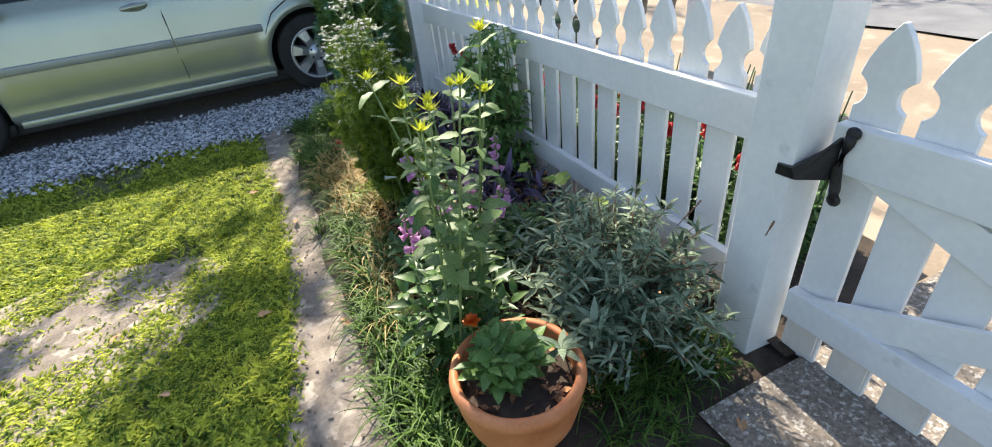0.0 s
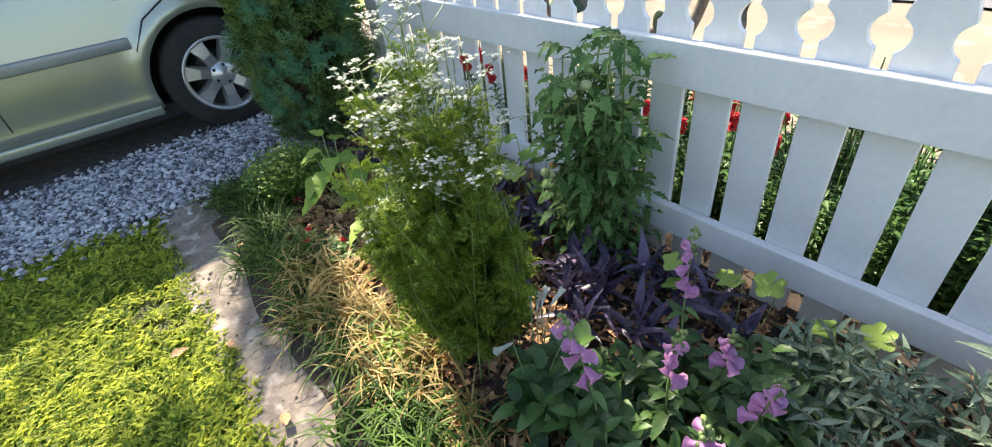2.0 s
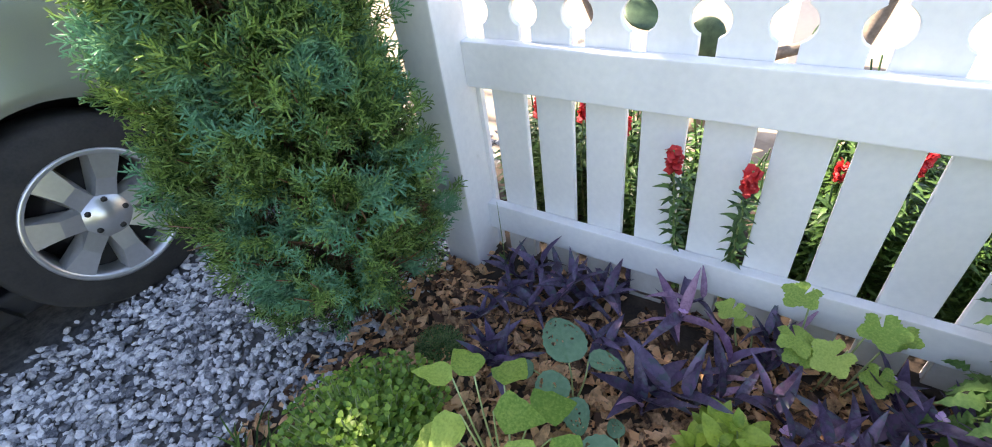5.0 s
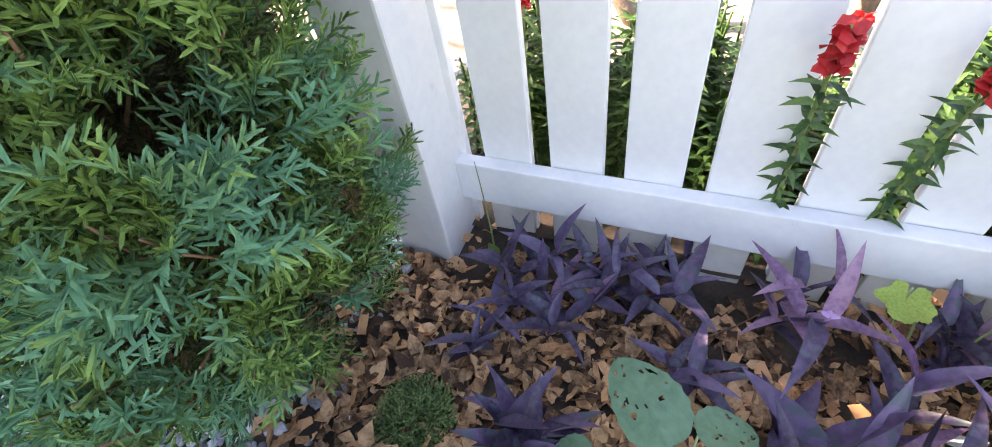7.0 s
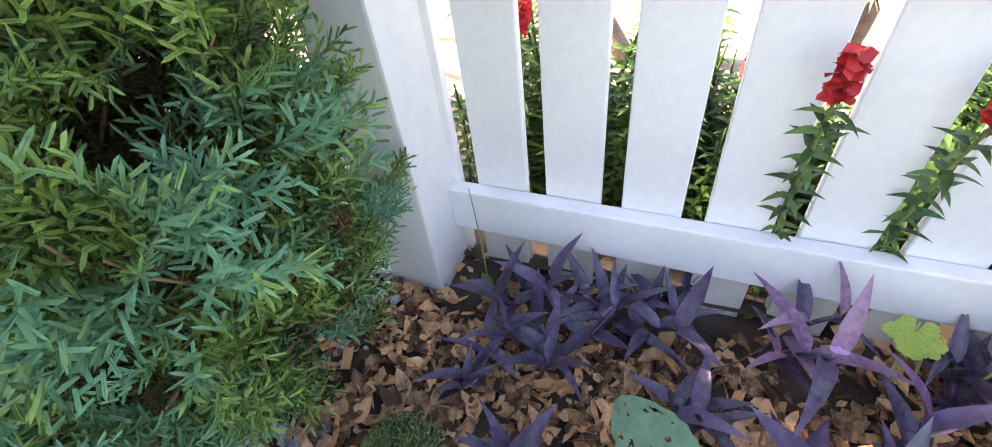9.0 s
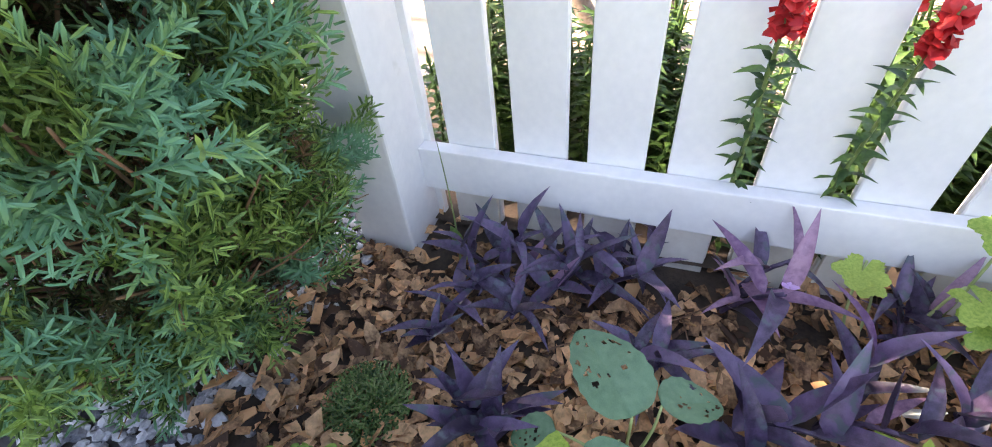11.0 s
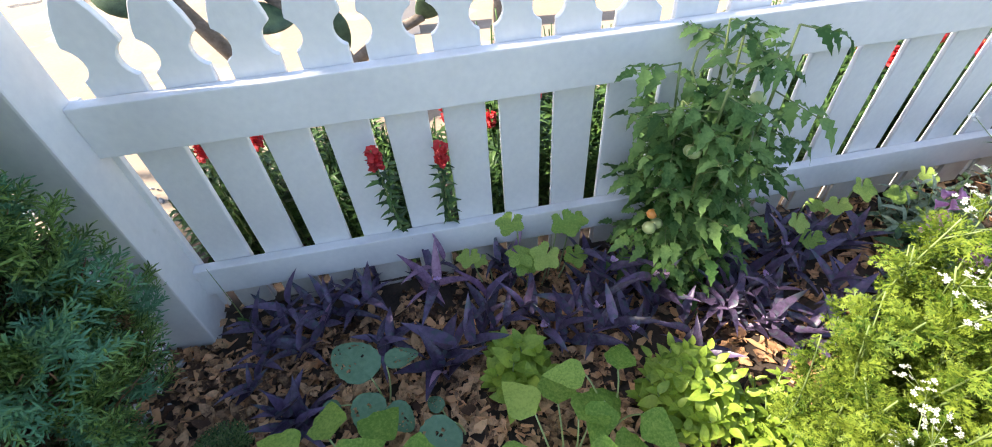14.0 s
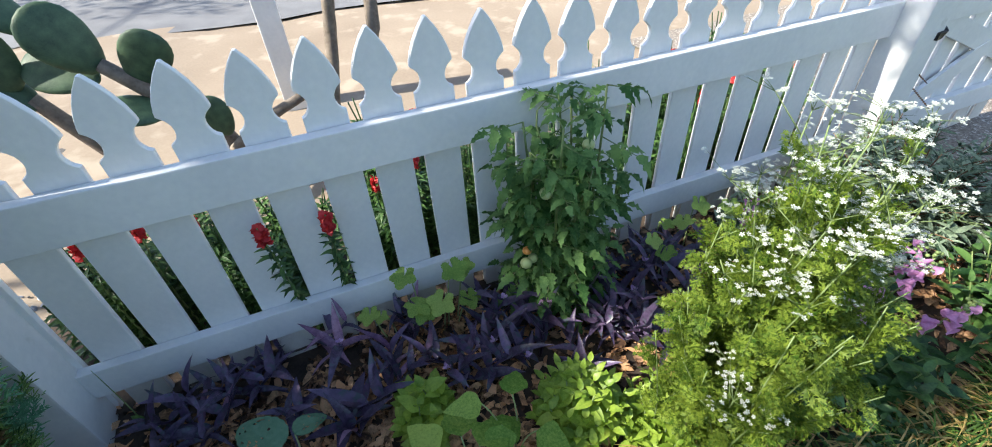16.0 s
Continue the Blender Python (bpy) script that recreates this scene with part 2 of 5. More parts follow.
def lathe(profile, n=32):
    """A turned shape from (radius, height) pairs."""
    v, f = [], []
    for r, z in profile:
        v += [(r * math.cos(2 * math.pi * k / n), r * math.sin(2 * math.pi * k / n), z) for k in range(n)]
    for i in range(len(profile) - 1):
        f += [(i * n + k, i * n + (k + 1) % n, (i + 1) * n + (k + 1) % n, (i + 1) * n + k) for k in range(n)]
    return v, f


def tube(points, r0, r1=None, sides=6):
    """A tapered tube along points."""
    r1 = r0 if r1 is None else r1
    pts = [Vector(p) for p in points]
    v, f = [], []
    for i, p in enumerate(pts):
        d = (pts[min(i + 1, len(pts) - 1)] - pts[max(i - 1, 0)]).normalized()
        side = d.orthogonal().normalized() if abs(d.z) > 0.99 else d.cross(Vector((0, 0, 1))).normalized()
        up = side.cross(d)
        r = r0 + (r1 - r0) * i / (len(pts) - 1)
        v += [tuple(p + (side * math.cos(a) + up * math.sin(a)) * r) for a in (2 * math.pi * k / sides for k in range(sides))]
    for i in range(len(pts) - 1):
        f += [(i * sides + k, i * sides + (k + 1) % sides, (i + 1) * sides + (k + 1) % sides, (i + 1) * sides + k) for k in range(sides)]
    f += [tuple(range(sides))[::-1], tuple((len(pts) - 1) * sides + k for k in range(sides))]
    return v, f


def bend(a, b, sag=0.0, wob=0.0, n=6, r=rng):
    """Points on a curved line from a to b."""
    a, b = Vector(a), Vector(b)
    off = Vector((r.uniform(-wob, wob), r.uniform(-wob, wob), -sag))
    return [a.lerp(b, t) + off * math.sin(math.pi * t) for t in (k / n for k in range(n + 1))]


OVAL = lambda t: math.sin(math.pi * min(1, t ** 0.75)) ** 0.8
LANCE = lambda t: math.sin(math.pi * t ** 0.62) ** 0.9
HEART = lambda t: 1.05 * ((t / 0.26) ** 0.42 if t < 0.26 else ((1 - t) / 0.74) ** 0.88)
BLADE = lambda t: (1 - t ** 2.2)


def leaf(width=0.4, shape=OVAL, segs=5, fold=0.25, droop=0.25, wave=0.0, teeth=0.0, lift=0.0):
    """A unit leaf along x with a folded midrib."""
    v, f = [], []
    for i in range(segs + 1):
        t = i / segs
        w = max(0.012, shape(t)) * width / 2
        if teeth and 0 < i < segs:
            w *= 1 + teeth * (1 if i % 2 else -1)
        z = -droop * t * t + lift * math.sin(math.pi * t)
        x = t * (1 - 0.25 * abs(droop) * t)
        wv = wave * math.sin(i * 2.1)
        v += [(x, -w, z + fold * w + wv * w), (x, 0, z), (x, w, z + fold * w - wv * w)]
    for i in range(segs):
        a = 3 * i
        f += [(a, a + 3, a + 4, a + 1), (a + 1, a + 4, a + 5, a + 2)]
    return v, f


def lobed(lobes=5, depth=0.35, n=26, cup=0.12):
    """A unit palmate leaf in the plane, stalk at the origin."""
    v, f = [(0.32, 0, 0)], []
    for k in range(n):
        a = -math.pi * 0.93 + 2 * math.pi * 0.93 * k / (n - 1)
        r = (0.42 + 0.2 * math.cos(a / 2) ** 2) * (1 - depth * (0.5 - 0.5 * math.cos(lobes * a * 1.0 + math.pi * (lobes % 2 == 0)))) * (1 + 0.06 * math.cos(23 * a))
        x, y = 0.32 + r * math.cos(a), r * math.sin(a)
        v.append((x, y, cup * r * r - 0.04 * math.cos(lobes * a)))
    f = [(0, k, k + 1) for k in range(1, n)]
    return v, f


def pick(lo, hi, r=rng):
    return r.uniform(lo, hi)


def sheet(x0, x1, y0, y1, step, height, wob=0.0):
    """A grid surface with height(x, y)."""
    nx, ny = max(1, round((x1 - x0) / step)), max(1, round((y1 - y0) / step))
    v = []
    for j in range(ny + 1):
        for i in range(nx + 1):
            x, y = x0 + (x1 - x0) * i / nx, y0 + (y1 - y0) * j / ny
            e = wob * noise.noise((x * 2.3, y * 2.3, 5.0))
            v.append((x + (e if i in (0, nx) else 0), y + (e if j in (0, ny) else 0), height(x, y)))
    f = [(j * (nx + 1) + i, j * (nx + 1) + i + 1, (j + 1) * (nx + 1) + i + 1, (j + 1) * (nx + 1) + i) for j in range(ny) for i in range(nx)]
    return v, f


# ---- ground ----
def ground():
    far = 400.0
    v, f = sheet(-8, 8, -6, 12, 0.16, lambda x, y: gz(x, y) - 0.012)
    n = len(v)
    v += [(-far, -far, -0.05), (far, -far, -0.05), (far, far, 0.1), (-far, far, 0.1), (-8, -6, gz(-8, -6) - 0.012), (8, -6, gz(8, -6) - 0.012), (8, 12, gz(8, 12) - 0.012), (-8, 12, gz(-8, 12) - 0.012)]
    f += [(n, n + 1, n + 5, n + 4), (n + 1, n + 2, n + 6, n + 5), (n + 2, n + 3, n + 7, n + 6), (n + 3, n, n + 4, n + 7)]
    part("ground", (v, f), THATCH)
    tagged(bpy.data.objects["ground"], "thin thatch and earth under the lawn grass", "ground", kind="structure")


PATH_EDGE = lambda y: (-0.185 - 0.13 * (1 - smooth(0.7, 2.0, y)) + 0.03 * noise.noise((y * 2.5, 0.3, 0)), 0.0 + 0.035 * noise.noise((y * 3.1, 4.2, 0)))


def bare(x, y):
    """How bare of grass the lawn is (0 to 1)."""
    lo, hi = PATH_EDGE(y)
    strip = smooth(lo - 0.07, lo + 0.04, x)
    patch = smooth(0.12, 0.34, noise.noise((x * 1.3 + 7.0, y * 1.7 + 1.5, 2.0)) * 0.8 + 0.55 * math.exp(-((x + 1.15) / 0.55) ** 2 - ((y - 2.05) / 0.42) ** 2))
    return max(strip, 0.9 * patch)


def earth():
    # worn strip of dirt beside the border, and the worn patch in the lawn
    v, f = [], []
    ys = [0.0 + 0.08 * k for k in range(50)]
    for y in ys:
        lo, hi = PATH_EDGE(y)
        for k in range(9):
            x = lo - 0.06 + (hi + 0.10 - lo) * k / 8
            v.append((x, y, gz(x, y) + 0.002 + 0.010 * noise.noise((x * 9, y * 9, 1)) - 0.014 * (k in (0,))))
    f = [(j * 9 + i, j * 9 + i + 1, (j + 1) * 9 + i + 1, (j + 1) * 9 + i) for j in range(len(ys) - 1) for i in range(8)]
    tagged(part("pavement", (v, f), DIRT), "worn strip of sandy dirt between lawn and border", "dirt path", kind="structure")
    v, f = [(-1.2, 2.05, gz(-1.2, 2.05) + 0.004)], []
    for ring in range(1, 9):
        for k in range(40):
            a = 2 * math.pi * k / 40
            r = ring / 8 * (1 + 0.25 * noise.noise((math.cos(a) * 1.5, math.sin(a) * 1.5, 3)))
            x, y = -1.2 + 0.85 * r * math.cos(a), 2.05 + 0.52 * r * math.sin(a)
            v.append((x, y, gz(x, y) + 0.005 - 0.022 * (ring == 8) + 0.006 * noise.noise((x * 8, y * 8, 2))))
    f = [(0, 1 + k, 1 + (k + 1) % 40) for k in range(40)]
    for ring in range(7):
        f += [(1 + ring * 40 + k, 1 + (ring + 1) * 40 + k, 1 + (ring + 1) * 40 + (k + 1) % 40, 1 + ring * 40 + (k + 1) % 40) for k in range(40)]
    tagged(part("pavement", (v, f), DIRT), "bare sandy patch worn into the lawn", "dirt patch", kind="structure")
    tagged(part("ground", sheet(-0.02, 1.30, 0.42, 3.98, 0.06, lambda x, y: gz(x, y) + 0.006 + 0.02 * noise.noise((x * 5, y * 5, 8)) , 0.05), SOIL),
           "dark mulched soil of the flower bed", "flower bed", kind="structure")
    tagged(part("road", sheet(-9, 9, 3.86, 7.2, 0.14, lambda x, y: gz(x, y) + 0.004 + 0.012 * noise.noise((x * 4, y * 4, 3)) - 0.03 * (y < 3.9), 0.12), GRAVEL_BED_SHADED),
           "gravel driveway bed, coloured dark for the shade under the car", "driveway", kind="structure")
    tagged(part("pavement", sheet(1.32, 5.4, -9, 15, 0.3, lambda x, y: 0.004 + gz(x, y) + 0.015 * (3.8 < y < 7.3) * smooth(1.6, 2.4, x) + 0.02 * noise.noise((x, y, 0)) * smooth(1.5, 3, x), 0.25), SAND),
           "sunlit tan sandy road shoulder beyond the fence", "road shoulder", kind="structure")
    tagged(part("ground", sheet(1.20, 1.95, 0.55, 4.0, 0.1, lambda x, y: gz(x, y) + 0.03 + 0.02 * noise.noise((x * 5, y * 5, 4)), 0.08), SOIL), "dark planted soil strip outside the fence", "flower bed", kind="structure")
    tagged(part("ground", sheet(-9, 5.2, 7.15, 15, 0.4, lambda x, y: gz(x, y) + 0.02 + 0.03 * noise.noise((x, y, 4)), 0.3), GRASS), "sunlit grass verge beyond the driveway", "grass verge", kind="structure")
    tagged(part("road", sheet(5.3, 13, -15, 25, 0.5, lambda x, y: 0.022 + gz(x, y), 0.3), ASPHALT), "grey asphalt street with dappled shade", "street", kind="structure")
    tagged(part("pavement", sheet(0.80, 3.2, -1.2, 0.52, 0.06, lambda x, y: gz(x, y) + 0.022 + 0.003 * noise.noise((x * 20, y * 20, 3)), 0.03), AGGREGATE),
           "brown exposed-aggregate slab at the gate", "paving slab", kind="structure")


ground()
earth()

# ---- fence ----
FX, PITCH, Y2, GAP = 1.235, 0.148, 3.551, 0.042      # inner face of the pickets, spacing, a gap's middle, gap width
TIP, RAIL_TOP, RAIL_LOW, FOOT_TOP, FOOT_LOW = 1.03, 0.802, 0.672, 0.252, 0.146


def picket_outline(z0=0.015):
    w, t = (PITCH - GAP) / 2, 0.0
    right = [(w, z0), (w + 0.003, 0.80), (w + 0.003, 0.838)]
    # scooped neck
    for k in range(1, 8):
        a = radians(-62 + 124 * k / 8)
        right.append((PITCH / 2 - 0.040 * math.cos(a), 0.873 + 0.040 * math.sin(a)))
    right += [(0.0585, 0.912), (0.057, 0.925), (0.050, 0.950), (0.038, 0.978), (0.022, 1.006), (0.004, TIP)]
    return right


def picket_mesh(z0=0.015):
    """A spade-headed picket with scooped neck, inner face at x=0."""
    right = picket_outline(z0)
    ring = right + [(-y, z) for y, z in reversed(right)]
    th, b = 0.019, 0.0025
    v, f, n = [], [], len(ring)
    k = len(right)
    for x, inset in ((0, b), (b, 0), (th - b, 0), (th, b)):
        v += [(x, y - math.copysign(min(inset, abs(y)), y), z) for y, z in ring]
    for lay in range(3):
        f += [(lay * n + i, lay * n + (i + 1) % n, (lay + 1) * n + (i + 1) % n, (lay + 1) * n + i) for i in range(n)]
    for base, flip in ((0, False), (3 * n, True)):
        for i in range(k - 1):
            q = (base + i, base + i + 1, base + n - 2 - i, base + n - 1 - i)
            f.append(q if flip else q[::-1])
    return v, f


PICKET = Geo().add(picket_mesh()).mesh("picket", WHITE, False)


def fence():
    fe = thing("picket_fence", "white painted picket fence with spade-shaped tops along the flower bed", "fence", (0, 0, 0), kind="structure")
    y_end, y_start = 0.755, 3.735
    part("top_rail", box(FX - 0.040, FX - 0.002, y_end, y_start, RAIL_LOW, RAIL_TOP, 0.004), WHITE, fe, soft=False)
    part("bottom_rail", box(FX - 0.036, FX - 0.002, y_end, y_start, FOOT_LOW, FOOT_TOP, 0.004), WHITE, fe, soft=False)
    r = random.Random(3)
    for k in range(1, 21):
        y = Y2 - PITCH * (k - 1.5)
        o = part("picket", PICKET, None, fe, m=Matrix.Translation((FX + r.uniform(-0.001, 0.001), y, r.uniform(-0.005, 0.004))) @ Euler((radians(r.uniform(-0.25, 0.25)), 0, 0)).to_matrix().to_4x4())
    part("stile", box(FX - 0.002, FX + 0.018, Y2 + PITCH + 0.021, 3.74, 0.02, 0.80, 0.002), WHITE, fe, soft=False)
    r = random.Random(4)
    for k in range(0, 21):
        y = Y2 - PITCH * (k - 1.5)
        if y > 3.70:
            continue
        part("foot_board", box(FX - 0.014, FX - 0.003, y - 0.050, y + 0.052, r.uniform(0.0, 0.035), FOOT_LOW + 0.02, 0.003), PRIMED, fe, "short weathered board under the bottom rail", soft=False)
    for name, y0, y1, h in (("fence_post", 3.735, 3.87, 1.35), ("gate_post", 0.612, 0.752, 1.35)):
        po = thing(name, "square white painted wooden post, worn at its foot" if name == "fence_post" else "stout white painted wooden post carrying the gate", "post", kind="structure")
        part("shaft", box(1.098, 1.238, y0, y1, -0.05, h, 0.006), WHITE, po, soft=False)
        part("cap", box(1.083, 1.253, y0 - 0.015, y1 + 0.015, h + 0.001, h + 0.035, 0.008), WHITE, po, soft=False)


def gate():
    ga = thing("garden_gate", "white painted picket gate closed on its black strap hinge", "gate", kind="structure")
    y0, y1 = -0.42, 0.592
    part("top_rail", box(FX - 0.040, FX - 0.002, y0, y1, 0.672, 0.795, 0.004), WHITE, ga, soft=False)
    part("bottom_rail", box(FX - 0.040, FX - 0.002, y0, y1, 0.16, 0.262, 0.004), WHITE, ga, soft=False)
    for za, zb, x in ((0.745, 0.345, FX - 0.019), (0.185, 0.665, FX - 0.0215)):
        L, ang = math.hypot(y1 - y0, zb - za), math.atan2(za - zb, y1 - y0)
        part("brace", box(-0.009, 0.009, -L / 2 + 0.03, L / 2 - 0.03, -0.045, 0.045, 0.003), WHITE, ga, soft=False,
             m=Matrix.Translation((x, (y0 + y1) / 2, (za + zb) / 2)) @ Euler((ang, 0, 0)).to_matrix().to_4x4())
    for k in range(7):
        part("picket", PICKET, None, ga, m=Matrix.Translation((FX, 0.535 - PITCH * k, -0.006)))
    for k in range(7):
        part("foot_board", box(FX - 0.012, FX - 0.003, 0.487 - PITCH * k, 0.585 - PITCH * k, 0.035, 0.18, 0.002), PRIMED, ga, "short weathered board under the gate", soft=False)
    hi = part("hinge", tube(bend_line([(FX - 0.047, 0.543, 0.60), (FX - 0.046, 0.547, 0.63), (FX - 0.046, 0.558, 0.69), (FX - 0.046, 0.548, 0.75), (FX - 0.047, 0.543, 0.782)]), 0.013, 0.013, 6), IRON, ga, "black wrought iron gate hinge")
    for z in (0.60, 0.782):
        part("finial", ball(0.018, 2, (0.6, 1, 1)), IRON, hi, m=Matrix.Translation((FX - 0.045, 0.543, z)))
    part("strap", ([(1.088, 0.648, 0.668), (1.088, 0.646, 0.696), (1.086, 0.606, 0.700), (1.15, 0.575, 0.735), (1.19, 0.562, 0.765), (1.19, 0.562, 0.650), (1.10, 0.600, 0.664),
                    (1.098, 0.652, 0.668), (1.098, 0.650, 0.696), (1.098, 0.614, 0.700), (1.16, 0.585, 0.735), (1.20, 0.572, 0.765), (1.20, 0.572, 0.650), (1.11, 0.610, 0.664)],
                   [(0, 1, 2, 3, 4, 5, 6), (13, 12, 11, 10, 9, 8, 7)] + [(k, k + 7, (k + 1) % 7 + 7, (k + 1) % 7) for k in range(7)]), IRON, hi, soft=False)


def bend_line(pts):
    return [Vector(p) for p in pts]


fence()
gate()


# ---- car ----
CY = 4.70            # near side of the car
WHEELS_X, AXLE, R_TYRE, R_ARCH = (0.465, -2.185), 0.425, 0.325, 0.375


def car():
    ca = thing("minivan", "silver-green minivan parked on the gravel driveway", "car", (0, 0, 0))
    # half section: height, inset from the side, at the middle of the car
    sect = [(0.30, 0.10), (0.345, 0.035), (0.38, 0.012), (0.43, 0.015), (0.50, 0.008), (0.60, 0.0), (0.70, 0.002), (0.80, 0.012), (0.90, 0.022),
            (1.0, 0.035), (1.06, 0.05), (1.10, 0.075), (1.14, 0.095), (1.35, 0.16), (1.55, 0.235), (1.66, 0.30), (1.73, 0.42), (1.765, 0.62), (1.775, 0.92)]
    x0, x1, width = -3.05, 1.36, 1.84

    def outline(x):
        """Taper in plan at nose and tail, and height of the roof."""
        t = (x - x0) / (x1 - x0)
        tap = 0.20 * max(0, (0.16 - t) / 0.16) ** 2 + 0.10 * max(0, (t - 0.90) / 0.10) ** 2
        top = 1.0 - 0.72 * (1 - smooth(0.02, 0.42, t)) ** 1.2 * (t < 0.42) - 0.12 * smooth(0.93, 1.0, t)
        return tap, top

    xs = [x0 + (x1 - x0) * k / 150 for k in range(151)]
    zs = []
    for (a, ia), (b, ib) in zip(sect, sect[1:]):
        k = max(1, round((b - a) / 0.03))
        zs += [(a + (b - a) * i / k, ia + (ib - ia) * i / k) for i in range(k)]
    zs.append(sect[-1])

    def side(sign, name):
        v, f, keep = [], [], []
        for x in xs:
            tap, top = outline(x)
            for z, ins in zs:
                zz = z if z < 1.0 else 1.0 + (z - 1.0) * max(0.02, (top - 0.28) / 0.72 if top < 1 else 1)
                flare = 0.0
                for wx in WHEELS_X:
                    d = math.hypot(x - wx, z - AXLE)
                    flare += 0.016 * math.exp(-((d - R_ARCH - 0.03) / 0.05) ** 2)
                px, pz = x, zz
                inside = False
                for wx in WHEELS_X:
                    d = math.hypot(x - wx, z - AXLE)
                    if d < R_ARCH:
                        inside = True
                        px, pz = wx + (x - wx) / max(d, 1e-4) * R_ARCH, AXLE + (z - AXLE) / max(d, 1e-4) * R_ARCH
                keep.append(inside)
                yy = ins + tap - flare
                v.append((px, CY + yy if sign > 0 else CY + width - yy, pz))
        n = len(zs)
        for i in range(len(xs) - 1):
            for j in range(n - 1):
                q = (i * n + j, (i + 1) * n + j, (i + 1) * n + j + 1, i * n + j + 1)
                if all(keep[k] for k in q):
                    continue
                f.append(q if sign > 0 else q[::-1])
        return part(name, (v, f), PAINT, ca)

    side(1, "side_panel")
    side(-1, "side_panel")
    n = len(zs)
    for x in (x0, x1):
        tap, top = outline(x)
        v, f = [], []
        for z, ins in zs:
            zz = z if z < 1.0 else 1.0 + (z - 1.0) * max(0.02, (top - 0.28) / 0.72 if top < 1 else 1)
            v += [(x, CY + ins + tap, zz), (x, CY + width - ins - tap, zz)]
        f = [(2 * k, 2 * k + 1, 2 * k + 3, 2 * k + 2) for k in range(n - 1)]
        part("nose_panel" if x == x0 else "tail_panel", (v, f), PAINT, ca)
    # Floor pan sits low; its black side also stands in for shade underneath.
    part("floor_pan", box(x0 + 0.1, x1 - 0.1, CY + 0.075, CY + width - 0.075, 0.235, 0.33, 0.02), BLACK, ca)
    for wx in WHEELS_X:      # dark wheel wells
        v, f = [], []
        for k in range(25):
            a = math.pi * (k / 24 * 1.3 - 0.15)
            for dy in (0.02, 0.30):
                v.append((wx + R_ARCH * 1.0 * math.cos(a), CY + dy, AXLE + R_ARCH * 1.0 * math.sin(a)))
        f = [(2 * k, 2 * k + 1, 2 * k + 3, 2 * k + 2) for k in range(24)]
        n0 = len(v)
        v.append((wx, CY + 0.30, AXLE))
        f += [(n0, 2 * k + 1, 2 * k + 3) for k in range(24)]
        part("wheel_well", (v, f), BLACK, ca)
    # sill, side trim, door seams, handles
    part("sill", box(WHEELS_X[1] + 0.40, WHEELS_X[0] - 0.38, CY + 0.016, CY + 0.10, 0.29, 0.345, 0.012), PAINT, ca)
    part("side_trim", box(-1.86, -0.59, CY - 0.018, CY + 0.010, 0.675, 0.735, 0.008), TRIM, ca, "grey moulding along the doors")
    part("side_trim", box(-0.57, 0.085, CY - 0.018, CY + 0.010, 0.675, 0.735, 0.008), TRIM, ca, "grey moulding along the doors")

    def side_y(z):
        for (a, ia), (b, ib) in zip(sect, sect[1:]):
            if a <= z <= b:
                return CY + ia + (ib - ia) * (z - a) / (b - a)
        return CY

    for pts in ([(-0.58, z) for z in (0.36, 0.5, 0.7, 0.9, 1.08)], [(-1.80, 0.36), (-1.84, 0.5), (-1.86, 0.8), (-1.80, 1.08)],
                [(0.03, 0.40), (0.06, 0.52), (0.10, 0.66), (0.19, 0.80), (0.33, 0.88), (0.42, 0.95), (0.44, 1.08)]):
        part("door_seam", tube([(x, side_y(z) - 0.0005 - 0.010 * (pts[0][0] > 0 and 0.6 < z < 0.9), z) for x, z in pts], 0.0045, sides=4), BLACK, ca)
    for hx in (-0.74, 0.20):
        y = side_y(1.0) - 0.01
        h = part("door_handle", lathe([(0, -0.095), (0.012, -0.092), (0.018, -0.07), (0.017, 0), (0.018, 0.07), (0.012, 0.092), (0, 0.095)], 14), PAINT, ca,
                 m=at((hx, y - 0.014, 0.995), 0, 4) @ Euler((0, radians(90), 0)).to_matrix().to_4x4())
        part("handle_recess", ball(1, 2, (0.085, 0.008, 0.032)), TRIM, ca, m=Matrix.Translation((hx, y + 0.006, 0.99)))
    # side windows
    for a, b in ((-1.62, -0.62), (-0.54, 0.36), (0.46, 1.16)):
        part("side_window", ([(a, side_y(1.13) - 0.004, 1.13), (b, side_y(1.13) - 0.004, 1.13), (b - 0.04, side_y(1.56) - 0.004, 1.56), (a + (0.45 if a < -1 else 0.03), side_y(1.56) - 0.004, 1.56)], [(0, 1, 2, 3)]), GLASS, ca)
    part("wing_mirror", ball(1, 2, (0.07, 0.11, 0.075)), PAINT, ca, m=Matrix.Translation((-1.62, CY - 0.06, 1.14)))
    part("rear_light", box(1.20, 1.355, CY + 0.06, CY + 0.13, 0.85, 1.15, 0.02), RED, ca, "red rear light cluster")

